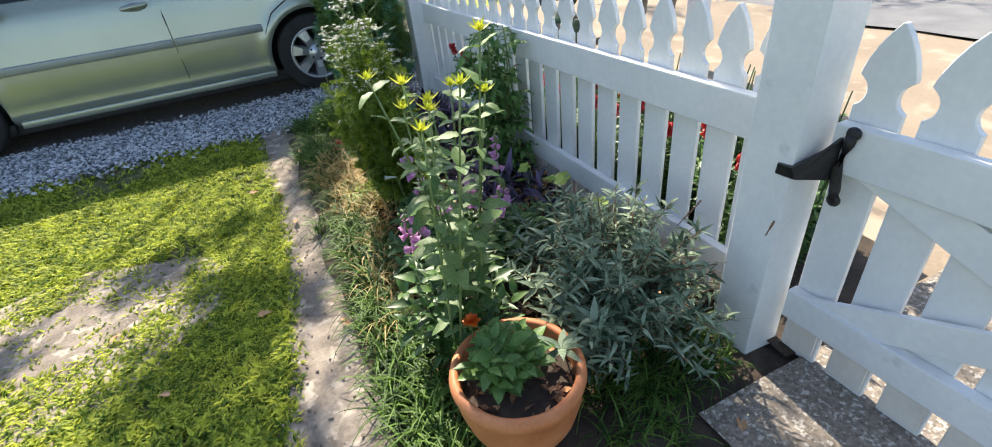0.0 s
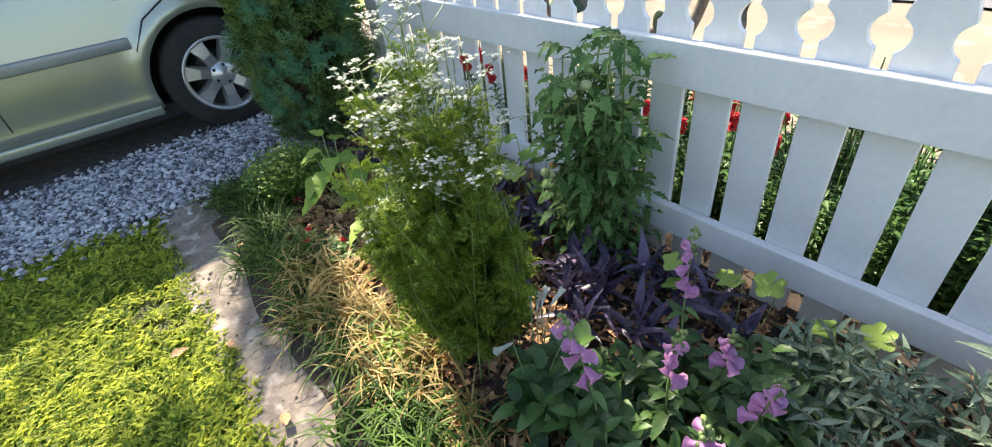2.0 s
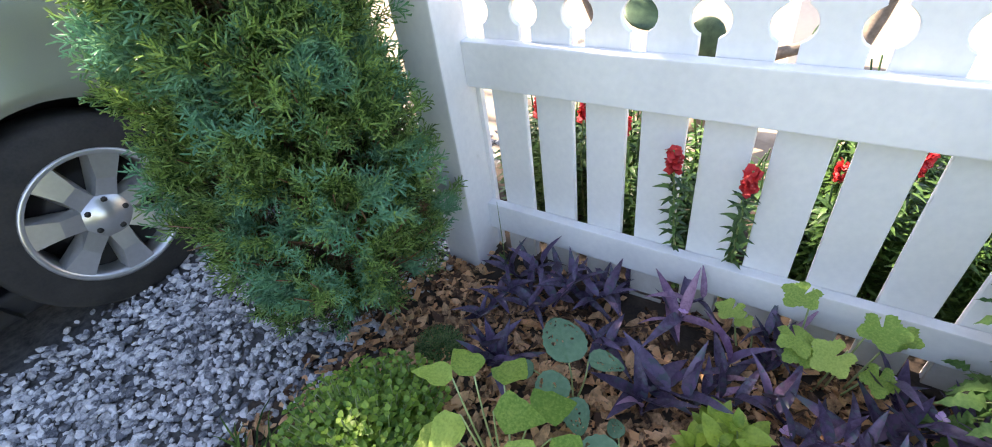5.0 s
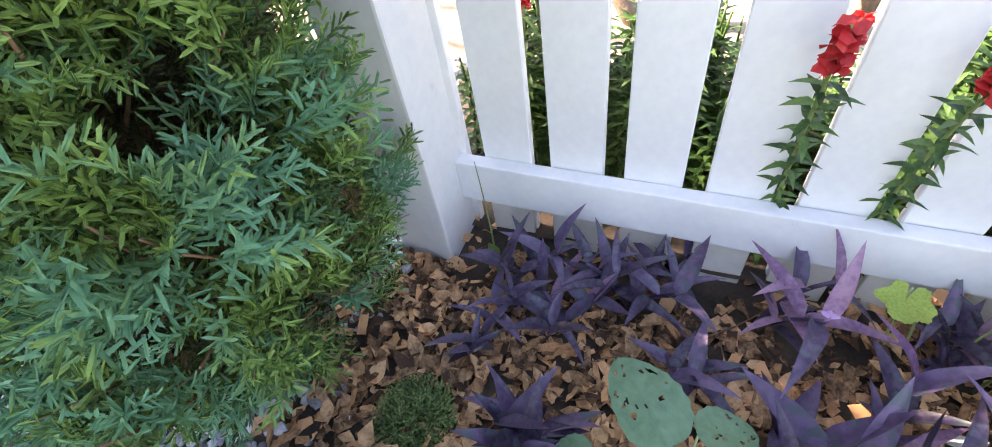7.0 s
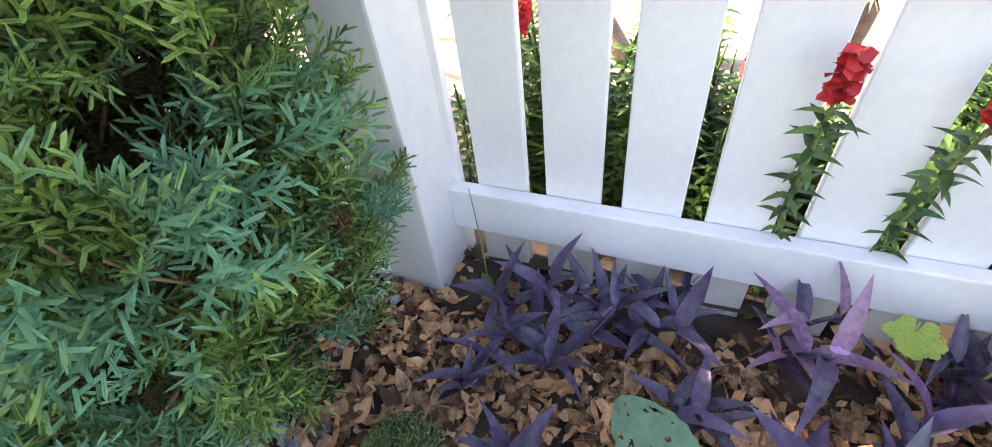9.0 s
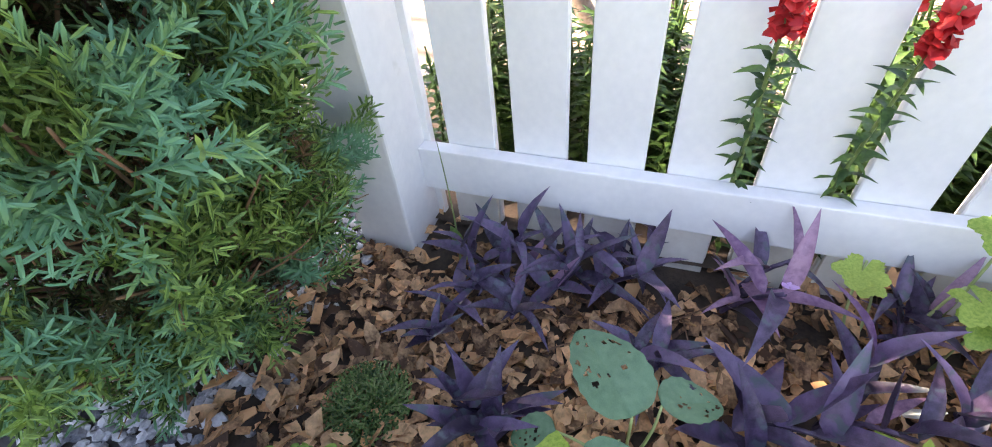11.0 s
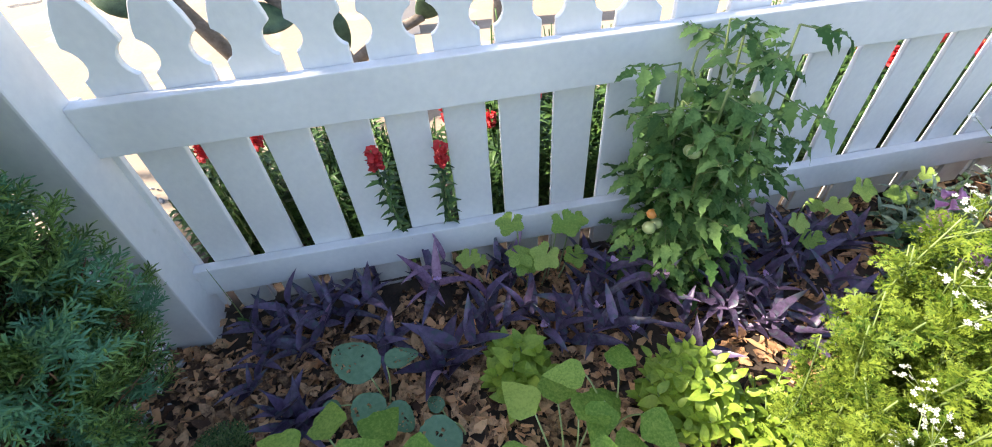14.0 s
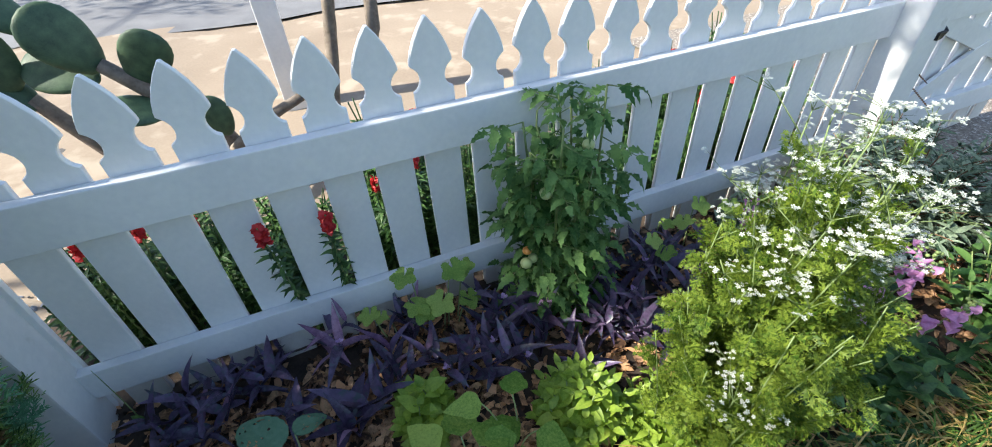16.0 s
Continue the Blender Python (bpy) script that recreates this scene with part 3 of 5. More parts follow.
    for wx in WHEELS_X:
        for wy, turn in ((CY + 0.105, 0), (CY + width - 0.105, 180)):
            wh = part("wheel", lathe([(0.20, -0.09), (0.225, -0.100), (0.27, -0.106), (0.305, -0.098), (0.32, -0.08), (R_TYRE, -0.04), (R_TYRE, 0.04), (0.32, 0.08), (0.305, 0.098), (0.21, 0.1)], 48), TYRE, ca,
                      m=Matrix.Translation((wx, wy, AXLE)) @ Euler((radians(90), 0, radians(turn))).to_matrix().to_4x4())
            part("rim", lathe([(0.205, 0.075), (0.218, 0.098), (0.222, 0.103), (0.214, 0.107), (0.204, 0.102), (0.196, 0.07), (0.19, -0.05)], 48), ALLOY, wh)
            part("brake_drum", lathe([(0.0, 0.02), (0.13, 0.02), (0.14, 0.0), (0.19, -0.05)], 32), BLACK, wh)
            sp = [(0.055, -0.030, 0.094), (0.055, 0.030, 0.094), (0.125, 0.027, 0.108), (0.125, -0.027, 0.108), (0.204, 0.043, 0.100), (0.204, -0.043, 0.100),
                  (0.055, -0.034, 0.05), (0.055, 0.034, 0.05), (0.204, 0.048, 0.05), (0.204, -0.048, 0.05)]
            spoke = Geo().add((sp, [(0, 3, 2, 1), (3, 5, 4, 2), (0, 6, 9, 5, 3), (1, 2, 4, 8, 7), (5, 9, 8, 4)])).mesh("spoke", ALLOY, False)
            for k in range(7):
                part("spoke", spoke, None, wh, m=Euler((0, 0, 2 * math.pi * k / 7 + 0.2)).to_matrix().to_4x4())
            hub = part("hub_cap", lathe([(0.0, 0.112), (0.028, 0.110), (0.040, 0.100), (0.072, 0.096), (0.075, 0.06)], 28), ALLOY, wh)
            for k in range(5):
                a = 2 * math.pi * k / 5
                part("wheel_nut", lathe([(0, 0.100), (0.010, 0.099), (0.011, 0.09)], 8), BLACK, hub, m=Matrix.Translation((0.054 * math.cos(a), 0.054 * math.sin(a), 0)))


car()

# ---- juniper ----
JX, JY, JR, JH = 0.785, 3.98, 0.345, 1.40


def juniper_spray(r, twiglets=5):
    """A feathery spray, unit long along x: an axis with alternate branchlets, all set with short shoots."""
    g = Geo()

    def shoots(m, length, count, n0):
        """Short blunt shoots all round an axis, each two crossed slivers."""
        for k in range(count):
            t = 0.08 + 0.92 * k / count
            n = n0 * (1.1 - 0.45 * t) * r.uniform(0.75, 1.25)
            w = 0.0145
            for flat in (((0, -w, 0), (n * 0.75, -w, 0.010), (n, 0, 0.022), (n * 0.75, w, 0.010), (0, w, 0)),
                         ((0, 0, -w), (n * 0.75, 0, -w + 0.01), (n, 0, 0.022), (n * 0.75, 0, w + 0.01), (0, 0, w))):
                g.add((flat, [(0, 1, 2, 3, 4)]), m @ at((t * length, 0, 0), 0, 0, k * 137.5) @ at((0, 0, 0), 0, r.uniform(24, 44)))

    shoots(Matrix.Identity(4), 1.0, 15, 0.26)
    for k in range(twiglets):
        t = 0.18 + 0.62 * k / twiglets
        m = at((t, 0, 0.03 * t), (1 if k % 2 else -1) * r.uniform(28, 46), r.uniform(-22, 26))
        shoots(m, 0.52 * (1.08 - 0.75 * t) + 0.08, 6, 0.20)
    g.add(tube([(0, 0, 0), (0.5, 0, 0.01), (1, 0, 0.02)], 0.016, 0.006, 3))
    return np.concatenate(g.v), g.f


def juniper():
    ju = thing("juniper_shrub", "upright blue-green juniper with feathery sprays beside the fence post", "shrub", (JX, JY, gz(JX, JY)))
    r = random.Random(21)
    wood, twigs = Geo(), Geo()
    wood.add(tube([(0, 0, -0.02), (0.01, 0.0, 0.3), (-0.01, 0.01, 0.8), (0, 0, JH - 0.15)], 0.026, 0.004, 8))
    for k in range(5):       # several stems rise from the foot
        a = radians(72 * k + 20)
        wood.add(tube(bend((0.02 * math.cos(a), 0.02 * math.sin(a), -0.01), (0.13 * math.cos(a), 0.13 * math.sin(a), 0.8), 0, 0.03, 6, r), 0.013, 0.004, 6))
    sprays = [juniper_spray(random.Random(s)) for s in range(6)]
    outer, inner = Geo(), Geo()

    def radius(z):
        t = z / JH
        return JR * (0.60 + 0.40 * smooth(0.02, 0.22, t)) * (1 - 0.28 * smooth(0.30, 0.62, t)) * (1 - 0.80 * smooth(0.66, 1.04, t))

    def spray_at(g, p, k, az, size):
        g.add(sprays[k % 6], at(p, az, r.uniform(10, 72), r.uniform(0, 360), size))

    for k in range(300):
        z = 0.08 + (JH - 0.12) * (k / 300) ** 1.05
        az = k * 137.5 + r.uniform(-20, 20)
        lump = 1 + 0.42 * noise.noise((math.cos(radians(az)) * 1.9, math.sin(radians(az)) * 1.9, z * 3.2 + 4))
        rr = radius(z) * lump * r.uniform(0.84, 1.02)
        tip = Vector((rr * math.cos(radians(az)), rr * math.sin(radians(az)), z + r.uniform(0.02, 0.12)))
        root = Vector((0, 0, max(0.03, z - rr * 0.6)))
        pts = bend(root, tip, 0.03, 0.03, 5, r)
        twigs.add(tube(pts, 0.0048, 0.0014, 4))
        low = z < 0.44
        for j in range(6 if low else 12):        # a clump of sprays round the tip
            p = tip + Vector((r.gauss(0, 0.022), r.gauss(0, 0.022), r.gauss(0, 0.026))) - (tip - root) * r.uniform(0.10, 0.34)
            spray_at(outer, p, k + j, math.degrees(math.atan2(p.y, p.x)) + r.uniform(-50, 50), r.uniform(0.075, 0.130))
        # inner sprays take the shade-darkened colour
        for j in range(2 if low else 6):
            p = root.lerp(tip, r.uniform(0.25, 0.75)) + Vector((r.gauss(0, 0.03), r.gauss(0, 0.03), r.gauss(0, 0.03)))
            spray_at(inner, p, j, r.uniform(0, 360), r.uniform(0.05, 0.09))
    for k in range(90):      # bare dead twigs, forked, low down
        az = r.uniform(0, 360)
        z = r.uniform(0.03, 0.46)
        rr = radius(z) * r.uniform(0.6, 1.08)
        tip = Vector((rr * math.cos(radians(az)), rr * math.sin(radians(az)), z + r.uniform(-0.05, 0.10)))
        pts = bend((0, 0, z), tip, 0.03, 0.05, 5, r)
        twigs.add(tube(pts, 0.0035, 0.001, 4))
        for q in range(3):
            o = along(pts, r.uniform(0.4, 0.95))
            twigs.add(tube(bend(o, o + Vector((r.uniform(-0.06, 0.06), r.uniform(-0.06, 0.06), r.uniform(-0.02, 0.07))), 0.01, 0.01, 3, r), 0.0016, 0.0006, 3))
    part("trunk", wood, BARK, ju)
    part("branchwork", twigs, TWIG, ju)
    part("inner_foliage", inner, JUNIPER_SHADE, ju)
    part("foliage", outer, JUNIPER, ju, "blue-green needle sprays")


def along(pts, t):
    n = len(pts) - 1
    i = min(int(t * n), n - 1)
    return Vector(pts[i]).lerp(Vector(pts[i + 1]), t * n - i)


juniper()

# ---- plants of the bed ----


def stem_plant(name, label, p, category="plant", group="", az=0.0, lean=0.0):
    return thing(name, label, category, (p[0], p[1], gz(*p) + 0.004), group, az=az)


def bud_plant():
    """Tall leafy perennial with yellow-green star buds."""
    pl = stem_plant("bud_plant", "tall leafy perennial topped with yellow-green star-shaped buds", (0.32, 1.05))
    base = Vector(pl.location)
    r = random.Random(5)
    star = leaf(0.26, LANCE, 4, 0.3, -0.25)
    big = [Geo().add(leaf(0.46, OVAL, 8, 0.22, d, 0.1, 0.05)).mesh("leaf", BUDLEAF) for d in (0.2, 0.35, 0.5)]
    tips = [(0.385, 0.84, 1.12), (0.205, 1.14, 1.0), (0.325, 0.83, 1.03), (0.40, 1.10, 0.95), (0.32, 1.055, 0.94), (0.25, 1.03, 0.945), (0.30, 0.99, 0.94), (0.26, 1.03, 1.0), (0.42, 0.93, 0.97), (0.25, 0.90, 0.93), (0.37, 1.20, 0.86)]
    for k, tp in enumerate(tips):
        tip = Vector(tp) - base
        foot = Vector((r.uniform(-0.09, 0.09), r.uniform(-0.09, 0.09), 0))
        pts = bend(foot, tip, 0, 0.03, 8, r)
        part("stem", tube(pts, 0.0045, 0.0022, 6), STEM, pl)
        for j in range(11):
            t = 0.24 + 0.73 * j / 10
            L = (0.084 if t < 0.7 else 0.058) * r.uniform(0.7, 1.25)
            for flip in (0, 180):
                if t < 0.30 or (t < 0.62 and r.random() < 0.40):
                    continue
                part("leaf", r.choice(big), None, pl, m=at(along(pts, t), j * 90 + flip + k * 40 + r.uniform(-20, 20), r.uniform(-5, 40), r.uniform(-20, 20), L))
        g = Geo()
        for j in range(16):
            g.add(star, at(tip, j * 137.5, 15 + 62 * j / 16, 0, r.uniform(0.024, 0.038) * (1.15 - 0.5 * j / 16)))
        g.add(ball(0.007, 1), Matrix.Translation(tip + Vector((0, 0, 0.008))))
        part("bud", g, YELLOW, pl, "yellow-green star bud")


def sage():
    """Wide silvery shrub."""
    sh = stem_plant("silver_sage_shrub", "silvery green sage shrub with narrow leaves before the fence", (0.82, 0.98), "shrub")
    r = random.Random(6)
    wood, fol = Geo(), Geo()
    lf = [leaf(0.20, LANCE, 4, 0.3, d) for d in (0.1, 0.3, 0.45)]
    for k in range(150):
        az = r.uniform(0, 360)
        reach = r.uniform(0.10, 0.44) * (1.05 if abs(math.sin(radians(az))) > 0.4 else 0.85)
        h = r.uniform(0.20, 0.55) * (1.05 - 0.5 * (reach / 0.44) ** 2)
        tip = Vector((0.82 * reach * math.cos(radians(az)), 1.05 * reach * math.sin(radians(az)), h))
        tip.x = min(tip.x, 0.30)
        pts = bend((r.uniform(-0.06, 0.06), r.uniform(-0.06, 0.06), 0), tip, -0.05, 0.03, 6, r)
        wood.add(tube(pts, 0.004, 0.0015, 4))
        for j in range(15):
            t = 0.42 + 0.58 * j / 15
            for flip in (0, 180):
                fol.add(r.choice(lf), at(along(pts, t), az + j * 90 + flip + r.uniform(-25, 25), r.uniform(-5, 60), r.uniform(-40, 40), r.uniform(0.036, 0.075)))
    part("branchwork", wood, TWIG, sh)
    part("foliage", fol, SILVER, sh)
    for k in range(2):
        spent = Geo()
        p = Vector((r.uniform(-0.05, 0.26), r.uniform(-0.38, 0.2), r.uniform(0.42, 0.54)))
        q = p + Vector((r.uniform(0.02, 0.1), r.uniform(-0.12, 0.05), r.uniform(0.02, 0.06)))
        spent.add(tube([p, q], 0.002, 0.001, 4))
        for j in range(9):
            spent.add(ball(0.004, 1), Matrix.Translation(p.lerp(q, 0.3 + 0.08 * j)))
        part("spent_spike", spent, TWIG, sh, "brown spent flower spike")
    lush = Geo()      # brighter broad shoots at the foot
    for k in range(12):
        c = Vector((-0.24 + r.uniform(-0.14, 0.10), -0.16 + r.uniform(-0.12, 0.22), r.uniform(0.12, 0.30)))
        for j in range(9):
            lush.add(r.choice(lf), at(c, j * 137.5, r.uniform(0, 50), 0, (r.uniform(0.06, 0.10), 0.12, 0.08)))
        lush.add(tube([(c.x * 0.7, c.y * 0.7, 0), c], 0.003, 0.002, 4))
    part("young_growth", lush, SILVER, sh, "paler broad young shoots")


def pot():
    p0 = (0.342, 0.748)
    po = thing("flower_pot", "round terracotta pot with a rolled rim standing in the border", "flower pot", (p0[0], p0[1], gz(*p0) + 0.018))
    po.scale = (1.10, 1.10, 1.06)
    part("pot", lathe([(0.0, 0.0), (0.095, 0.0), (0.105, 0.01), (0.142, 0.09), (0.158, 0.16), (0.158, 0.205), (0.166, 0.212), (0.170, 0.232), (0.165, 0.250), (0.153, 0.254), (0.145, 0.246), (0.142, 0.20), (0.13, 0.16), (0.0, 0.16)], 48), TERRACOTTA, po)
    so = part("potting_soil", lathe([(0.0, 0.205), (0.04, 0.21), (0.08, 0.203), (0.11, 0.208), (0.141, 0.196)], 32), SOIL, po)
    r = random.Random(8)
    ch = Geo()
    for k in range(90):
        a, d = r.uniform(0, 6.28), 0.135 * math.sqrt(r.random())
        ch.add(leaf(0.45, OVAL, 2, 0.2, 0.1), at((d * math.cos(a), d * math.sin(a), 0.212), r.uniform(0, 360), r.uniform(-15, 30), r.uniform(-40, 40), r.uniform(0.02, 0.045)))
    part("mulch", ch, CHIP, so)
    herb = thing("potted_basil", "young green basil growing in the terracotta pot", "plant", (p0[0] - 0.02, p0[1] + 0.015, gz(*p0) + 0.238))
    leafy_bush(herb, 22, 0.10, 0.14, 0.064, MIDGREEN, 9, 0.55)


def leafy_bush(pl, stems, spread, height, size, mat, seed, width=0.5, per=6, shape=OVAL, droop=0.3, stem_mat=None, dome=True):
    r = random.Random(seed)
    st, fo = Geo(), Geo()
    lf = [leaf(width, shape, 5, f, d, 0.1) for f, d in ((0.3, droop), (0.15, droop * 1.5), (0.4, droop * 0.5))]
    for k in range(stems):
        a, d = k * 137.5, spread * math.sqrt((k + 0.5) / stems)
        h = height * ((1 - 0.45 * (d / spread) ** 2) if dome else r.uniform(0.6, 1.0)) * r.uniform(0.85, 1.1)
        pts = bend((d * 0.25 * math.cos(radians(a)), d * 0.25 * math.sin(radians(a)), 0), (d * math.cos(radians(a)), d * math.sin(radians(a)), h), 0, 0.012, 5, r)
        st.add(tube(pts, 0.003, 0.0018, 5))
        for j in range(per):
            t = 0.3 + 0.7 * j / (per - 1)
            for flip in (0, 180):
                fo.add(r.choice(lf), at(along(pts, t), a + 90 * j + flip + r.uniform(-20, 20), r.uniform(0, 45) + 25 * (t > 0.95), r.uniform(-15, 15), size * r.uniform(0.75, 1.15) * (1.0 if t < 0.9 else 0.7)))
    part("stalk_work", st, stem_mat or STEM, pl)
    tagged(part("foliage", fo, mat, pl), kind="stuff")


def bush(name, label, p, stems, spread, height, size, mat, seed, group="", **k):
    pl = stem_plant(name, label, p, "plant", group)
    leafy_bush(pl, stems, spread, height, size, mat, seed, **k)
    return pl


def bell(scale=1.0):
    """A flared tubular flower along x."""
    n, v, f = 9, [], []
    for x, r in ((0, 0.08), (0.25, 0.2), (0.6, 0.25), (0.85, 0.33), (1.0, 0.5)):
        v += [(x - (0.06 if x == 1 and k % 2 else 0), r * math.cos(2 * math.pi * k / n), r * math.sin(2 * math.pi * k / n)) for k in range(n)]
    for i in range(4):
        f += [(i * n + k, i * n + (k + 1) % n, (i + 1) * n + (k + 1) % n, (i + 1) * n + k) for k in range(n)]
    return v, f


def foxglove(p, tip, seed, label, blooms=9):
    pl = stem_plant("beardtongue_plant", label, p, "flowering plant", "pink bellflowers in the bed")
    r = random.Random(seed)
    base = Vector(pl.location)
    pts = bend((0, 0, 0), Vector(tip) - base, 0, 0.02, 8, r)
    part("stem", tube(pts, 0.004, 0.002, 6), STEM, pl)
    fo = Geo()
    for j in range(16):
        t = 0.03 + 0.55 * j / 16
        fo.add(leaf(0.34, OVAL, 5, 0.25, 0.4), at(along(pts, t), j * 90 + r.uniform(-20, 20), r.uniform(5, 40), 0, r.uniform(0.07, 0.13) * (1.1 - t)))
    part("foliage", fo, DARKGREEN, pl)
    for j in range(blooms):
        t = 0.66 + 0.30 * j / blooms
        g = Geo().add(bell(), at((0, 0, 0), 0, 0, 0, 0.033 * (1.15 - 0.35 * j / blooms) * r.uniform(0.85, 1.1)))
        part("flower", g, PINK, pl, m=at(along(pts, t), r.uniform(0, 360), r.uniform(-50, -10)))
    g = Geo()
    for j in range(14):
        g.add(ball(0.006, 1), Matrix.Translation(along(pts, 0.86 + 0.01 * j) + Vector((r.gauss(0, 0.007), r.gauss(0, 0.007), 0))))
    part("bud_spike", g, STEM, pl)


def cilantro():
    """Tall airy herb gone to white flower."""
    ci = stem_plant("flowering_cilantro", "tall feathery cilantro covered in flat clusters of small white flowers", (0.43, 2.18), "herb")
    r = random.Random(12)
    base = Vector(ci.location)
    st, fe, blooms = Geo(), Geo(), Geo()
    frond = Geo()
    for k in range(9):
        t = 0.2 + 0.8 * k / 9
        for s in (-1, 1):
            m = at((t + 0.03 * s, 0, 0), s * (48 + 9 * (k % 3)), 25 * math.sin(k * 2.3), 0, 0.42 * (1.1 - 0.6 * t) * (0.75 + 0.25 * (k % 2)))
            tiny = ([(0, 0, 0), (0.45, -0.13, 0.03), (1, 0, -0.02), (0.45, 0.13, 0.03)], [(0, 1, 2, 3)])
            frond.add(tiny, m)
            for u, b in ((0.35, 44), (0.35, -44), (0.65, 38), (0.65, -38)):
                frond.add(tiny, m @ at((u, 0, 0), b, 0, 0, 0.5))
    frond.add(tube([(0, 0, 0), (1, 0, 0)], 0.010, 0.005, 3))
    frond = (np.concatenate(frond.v), frond.f)
    flower = Geo()
    for k in range(5):
        flower.add(([(0.08, 0, 0), (0.55, -0.30, 0.10), (1.0, -0.22, 0.16), (1.0, 0.22, 0.16), (0.55, 0.30, 0.10)], [(0, 1, 2, 3, 4)]), at((0, 0, 0), 72 * k))
    flower = (np.concatenate(flower.v), flower.f)
    for k in range(62):
        a, d = k * 137.5, 0.205 * math.sqrt((k + 0.5) / 62)
        h = (1.00 - 0.44 * (d / 0.205) ** 1.7) * r.uniform(0.80, 1.10)
        foot = Vector((r.uniform(-0.09, 0.09), r.uniform(-0.09, 0.09), 0))
        tip = Vector((-0.05 + d * math.cos(radians(a)), d * 1.15 * math.sin(radians(a)), h))
        pts = bend(foot, tip, 0, 0.05, 7, r)
        st.add(tube(pts, 0.0027, 0.0012, 5))
        for j in range(54):
            t = 0.12 + 0.84 * r.random() ** 0.72
            fe.add(frond, at(along(pts, t), r.uniform(0, 360), r.uniform(-25, 70), r.uniform(-90, 90), r.uniform(0.028, 0.066) * (1.1 - 0.25 * t)))
        for j in range(r.randint(2, 4) if h > 0.74 or r.random() < 0.05 else 0):       # flat clusters
            t = 1.0 if j == 0 else r.uniform(0.82, 0.98)
            o = along(pts, t)
            az = r.uniform(0, 360)
            c = o + (Vector((0.065 * math.cos(radians(az)), 0.055 * math.sin(radians(az)), 0.05)) if j else Vector((0, 0, 0.02)))
            st.add(tube([o, c], 0.0015, 0.0010, 3))
            for q in range(r.randint(5, 7)):
                u = c + Vector((r.gauss(0, 0.018), r.gauss(0, 0.018), r.uniform(0.008, 0.020)))
                st.add(tube([c, u], 0.0007, 0.0005, 3))
                for w in range(r.randint(3, 5)):
                    blooms.add(flower, at(u + Vector((r.gauss(0, 0.0055), r.gauss(0, 0.0055), r.uniform(-0.001, 0.003))), r.uniform(0, 72), r.uniform(-25, 25), r.uniform(-25, 25), r.uniform(0.0030, 0.0046)))
    tagged(part("stalk_work", st, STEM, ci), kind="stuff")
    tagged(part("foliage", fe, FEATHER, ci), kind="stuff")
    tagged(part("blossom", blooms, PETAL, ci, "small white flowers in flat clusters"), kind="stuff")


def tomato():
    to = stem_plant("tomato_plant", "leafy tomato plant with green fruit against the fence", (1.08, 2.29), "vegetable plant")
    r = random.Random(14)
    st, fo = Geo(), Geo()
    lf = [leaf(0.46, LANCE, 9, 0.25, d, 0.25, 0.26) for d in (0.3, 0.55, 0.8)]
    for k in range(14):
        a = k * 137.5
        tip = Vector((0.085 * math.cos(radians(a)) - 0.03, 0.115 * math.sin(radians(a)), r.uniform(0.55, 0.88)))
        tip.x = min(tip.x, 0.06)
        pts = bend((0, 0, 0), tip, 0, 0.05, 8, r)
        st.add(tube(pts, 0.006, 0.003, 6))
        for j in range(16):
            t = 0.12 + 0.88 * j / 15
            az = j * 137.5 + k * 50
            el = r.uniform(-5, 35)
            L = r.uniform(0.10, 0.17) * (1.15 - 0.45 * t)
            m = at(along(pts, t), az, el, 0, 1)
            if (m @ Vector((L, 0, 0))).x > 0.125:
                m = at(along(pts, t), az + 180, el, 0, 1)
            st.add(tube([m @ Vector((0, 0, 0)), m @ Vector((L, 0, -0.25 * L))], 0.0022, 0.0012, 4))
            for u, s in ((0.4, -1), (0.45, 1), (0.72, -1), (0.76, 1), (0.98, 0)):
                fo.add(r.choice(lf), m @ at((L * u, 0, -0.25 * L * u), 58 * s, r.uniform(-25, 8), r.uniform(-20, 20), r.uniform(0.042, 0.074)))
    part("stalk_work", st, STEM, to)
    tagged(part("foliage", fo, TOMATO, to), kind="stuff")
    for c, rad, mat in (((-0.135, 0.105, 0.605), 0.017, FRUIT), ((-0.105, 0.070, 0.60), 0.016, FRUIT), ((-0.092, 0.085, 0.575), 0.017, FRUIT), ((-0.085, 0.055, 0.615), 0.013, FRUIT),
                        ((-0.10, 0.15, 0.335), 0.019, FRUIT), ((-0.085, 0.12, 0.33), 0.016, FRUIT), ((-0.075, 0.135, 0.36), 0.015, RIPE), ((-0.10, -0.04, 0.70), 0.018, FRUIT), ((-0.12, 0.02, 0.55), 0.014, FRUIT)):
        part("tomato", ball(rad, 2, (1, 1, 0.92)), mat, to, m=Matrix.Translation(c))


PURPLE_LEAVES = [Geo().add(leaf(w, LANCE, 7, 0.55, d, 0.06)).mesh("leaf", m) for w, d, m in
                 ((0.21, 0.15, PURPLE), (0.24, 0.35, PURPLE), (0.19, 0.6, PURPLE), (0.22, -0.1, PURPLE), (0.19, 0.25, PURPLE_PINK), (0.18, 0.4, PURPLE_PINK))]


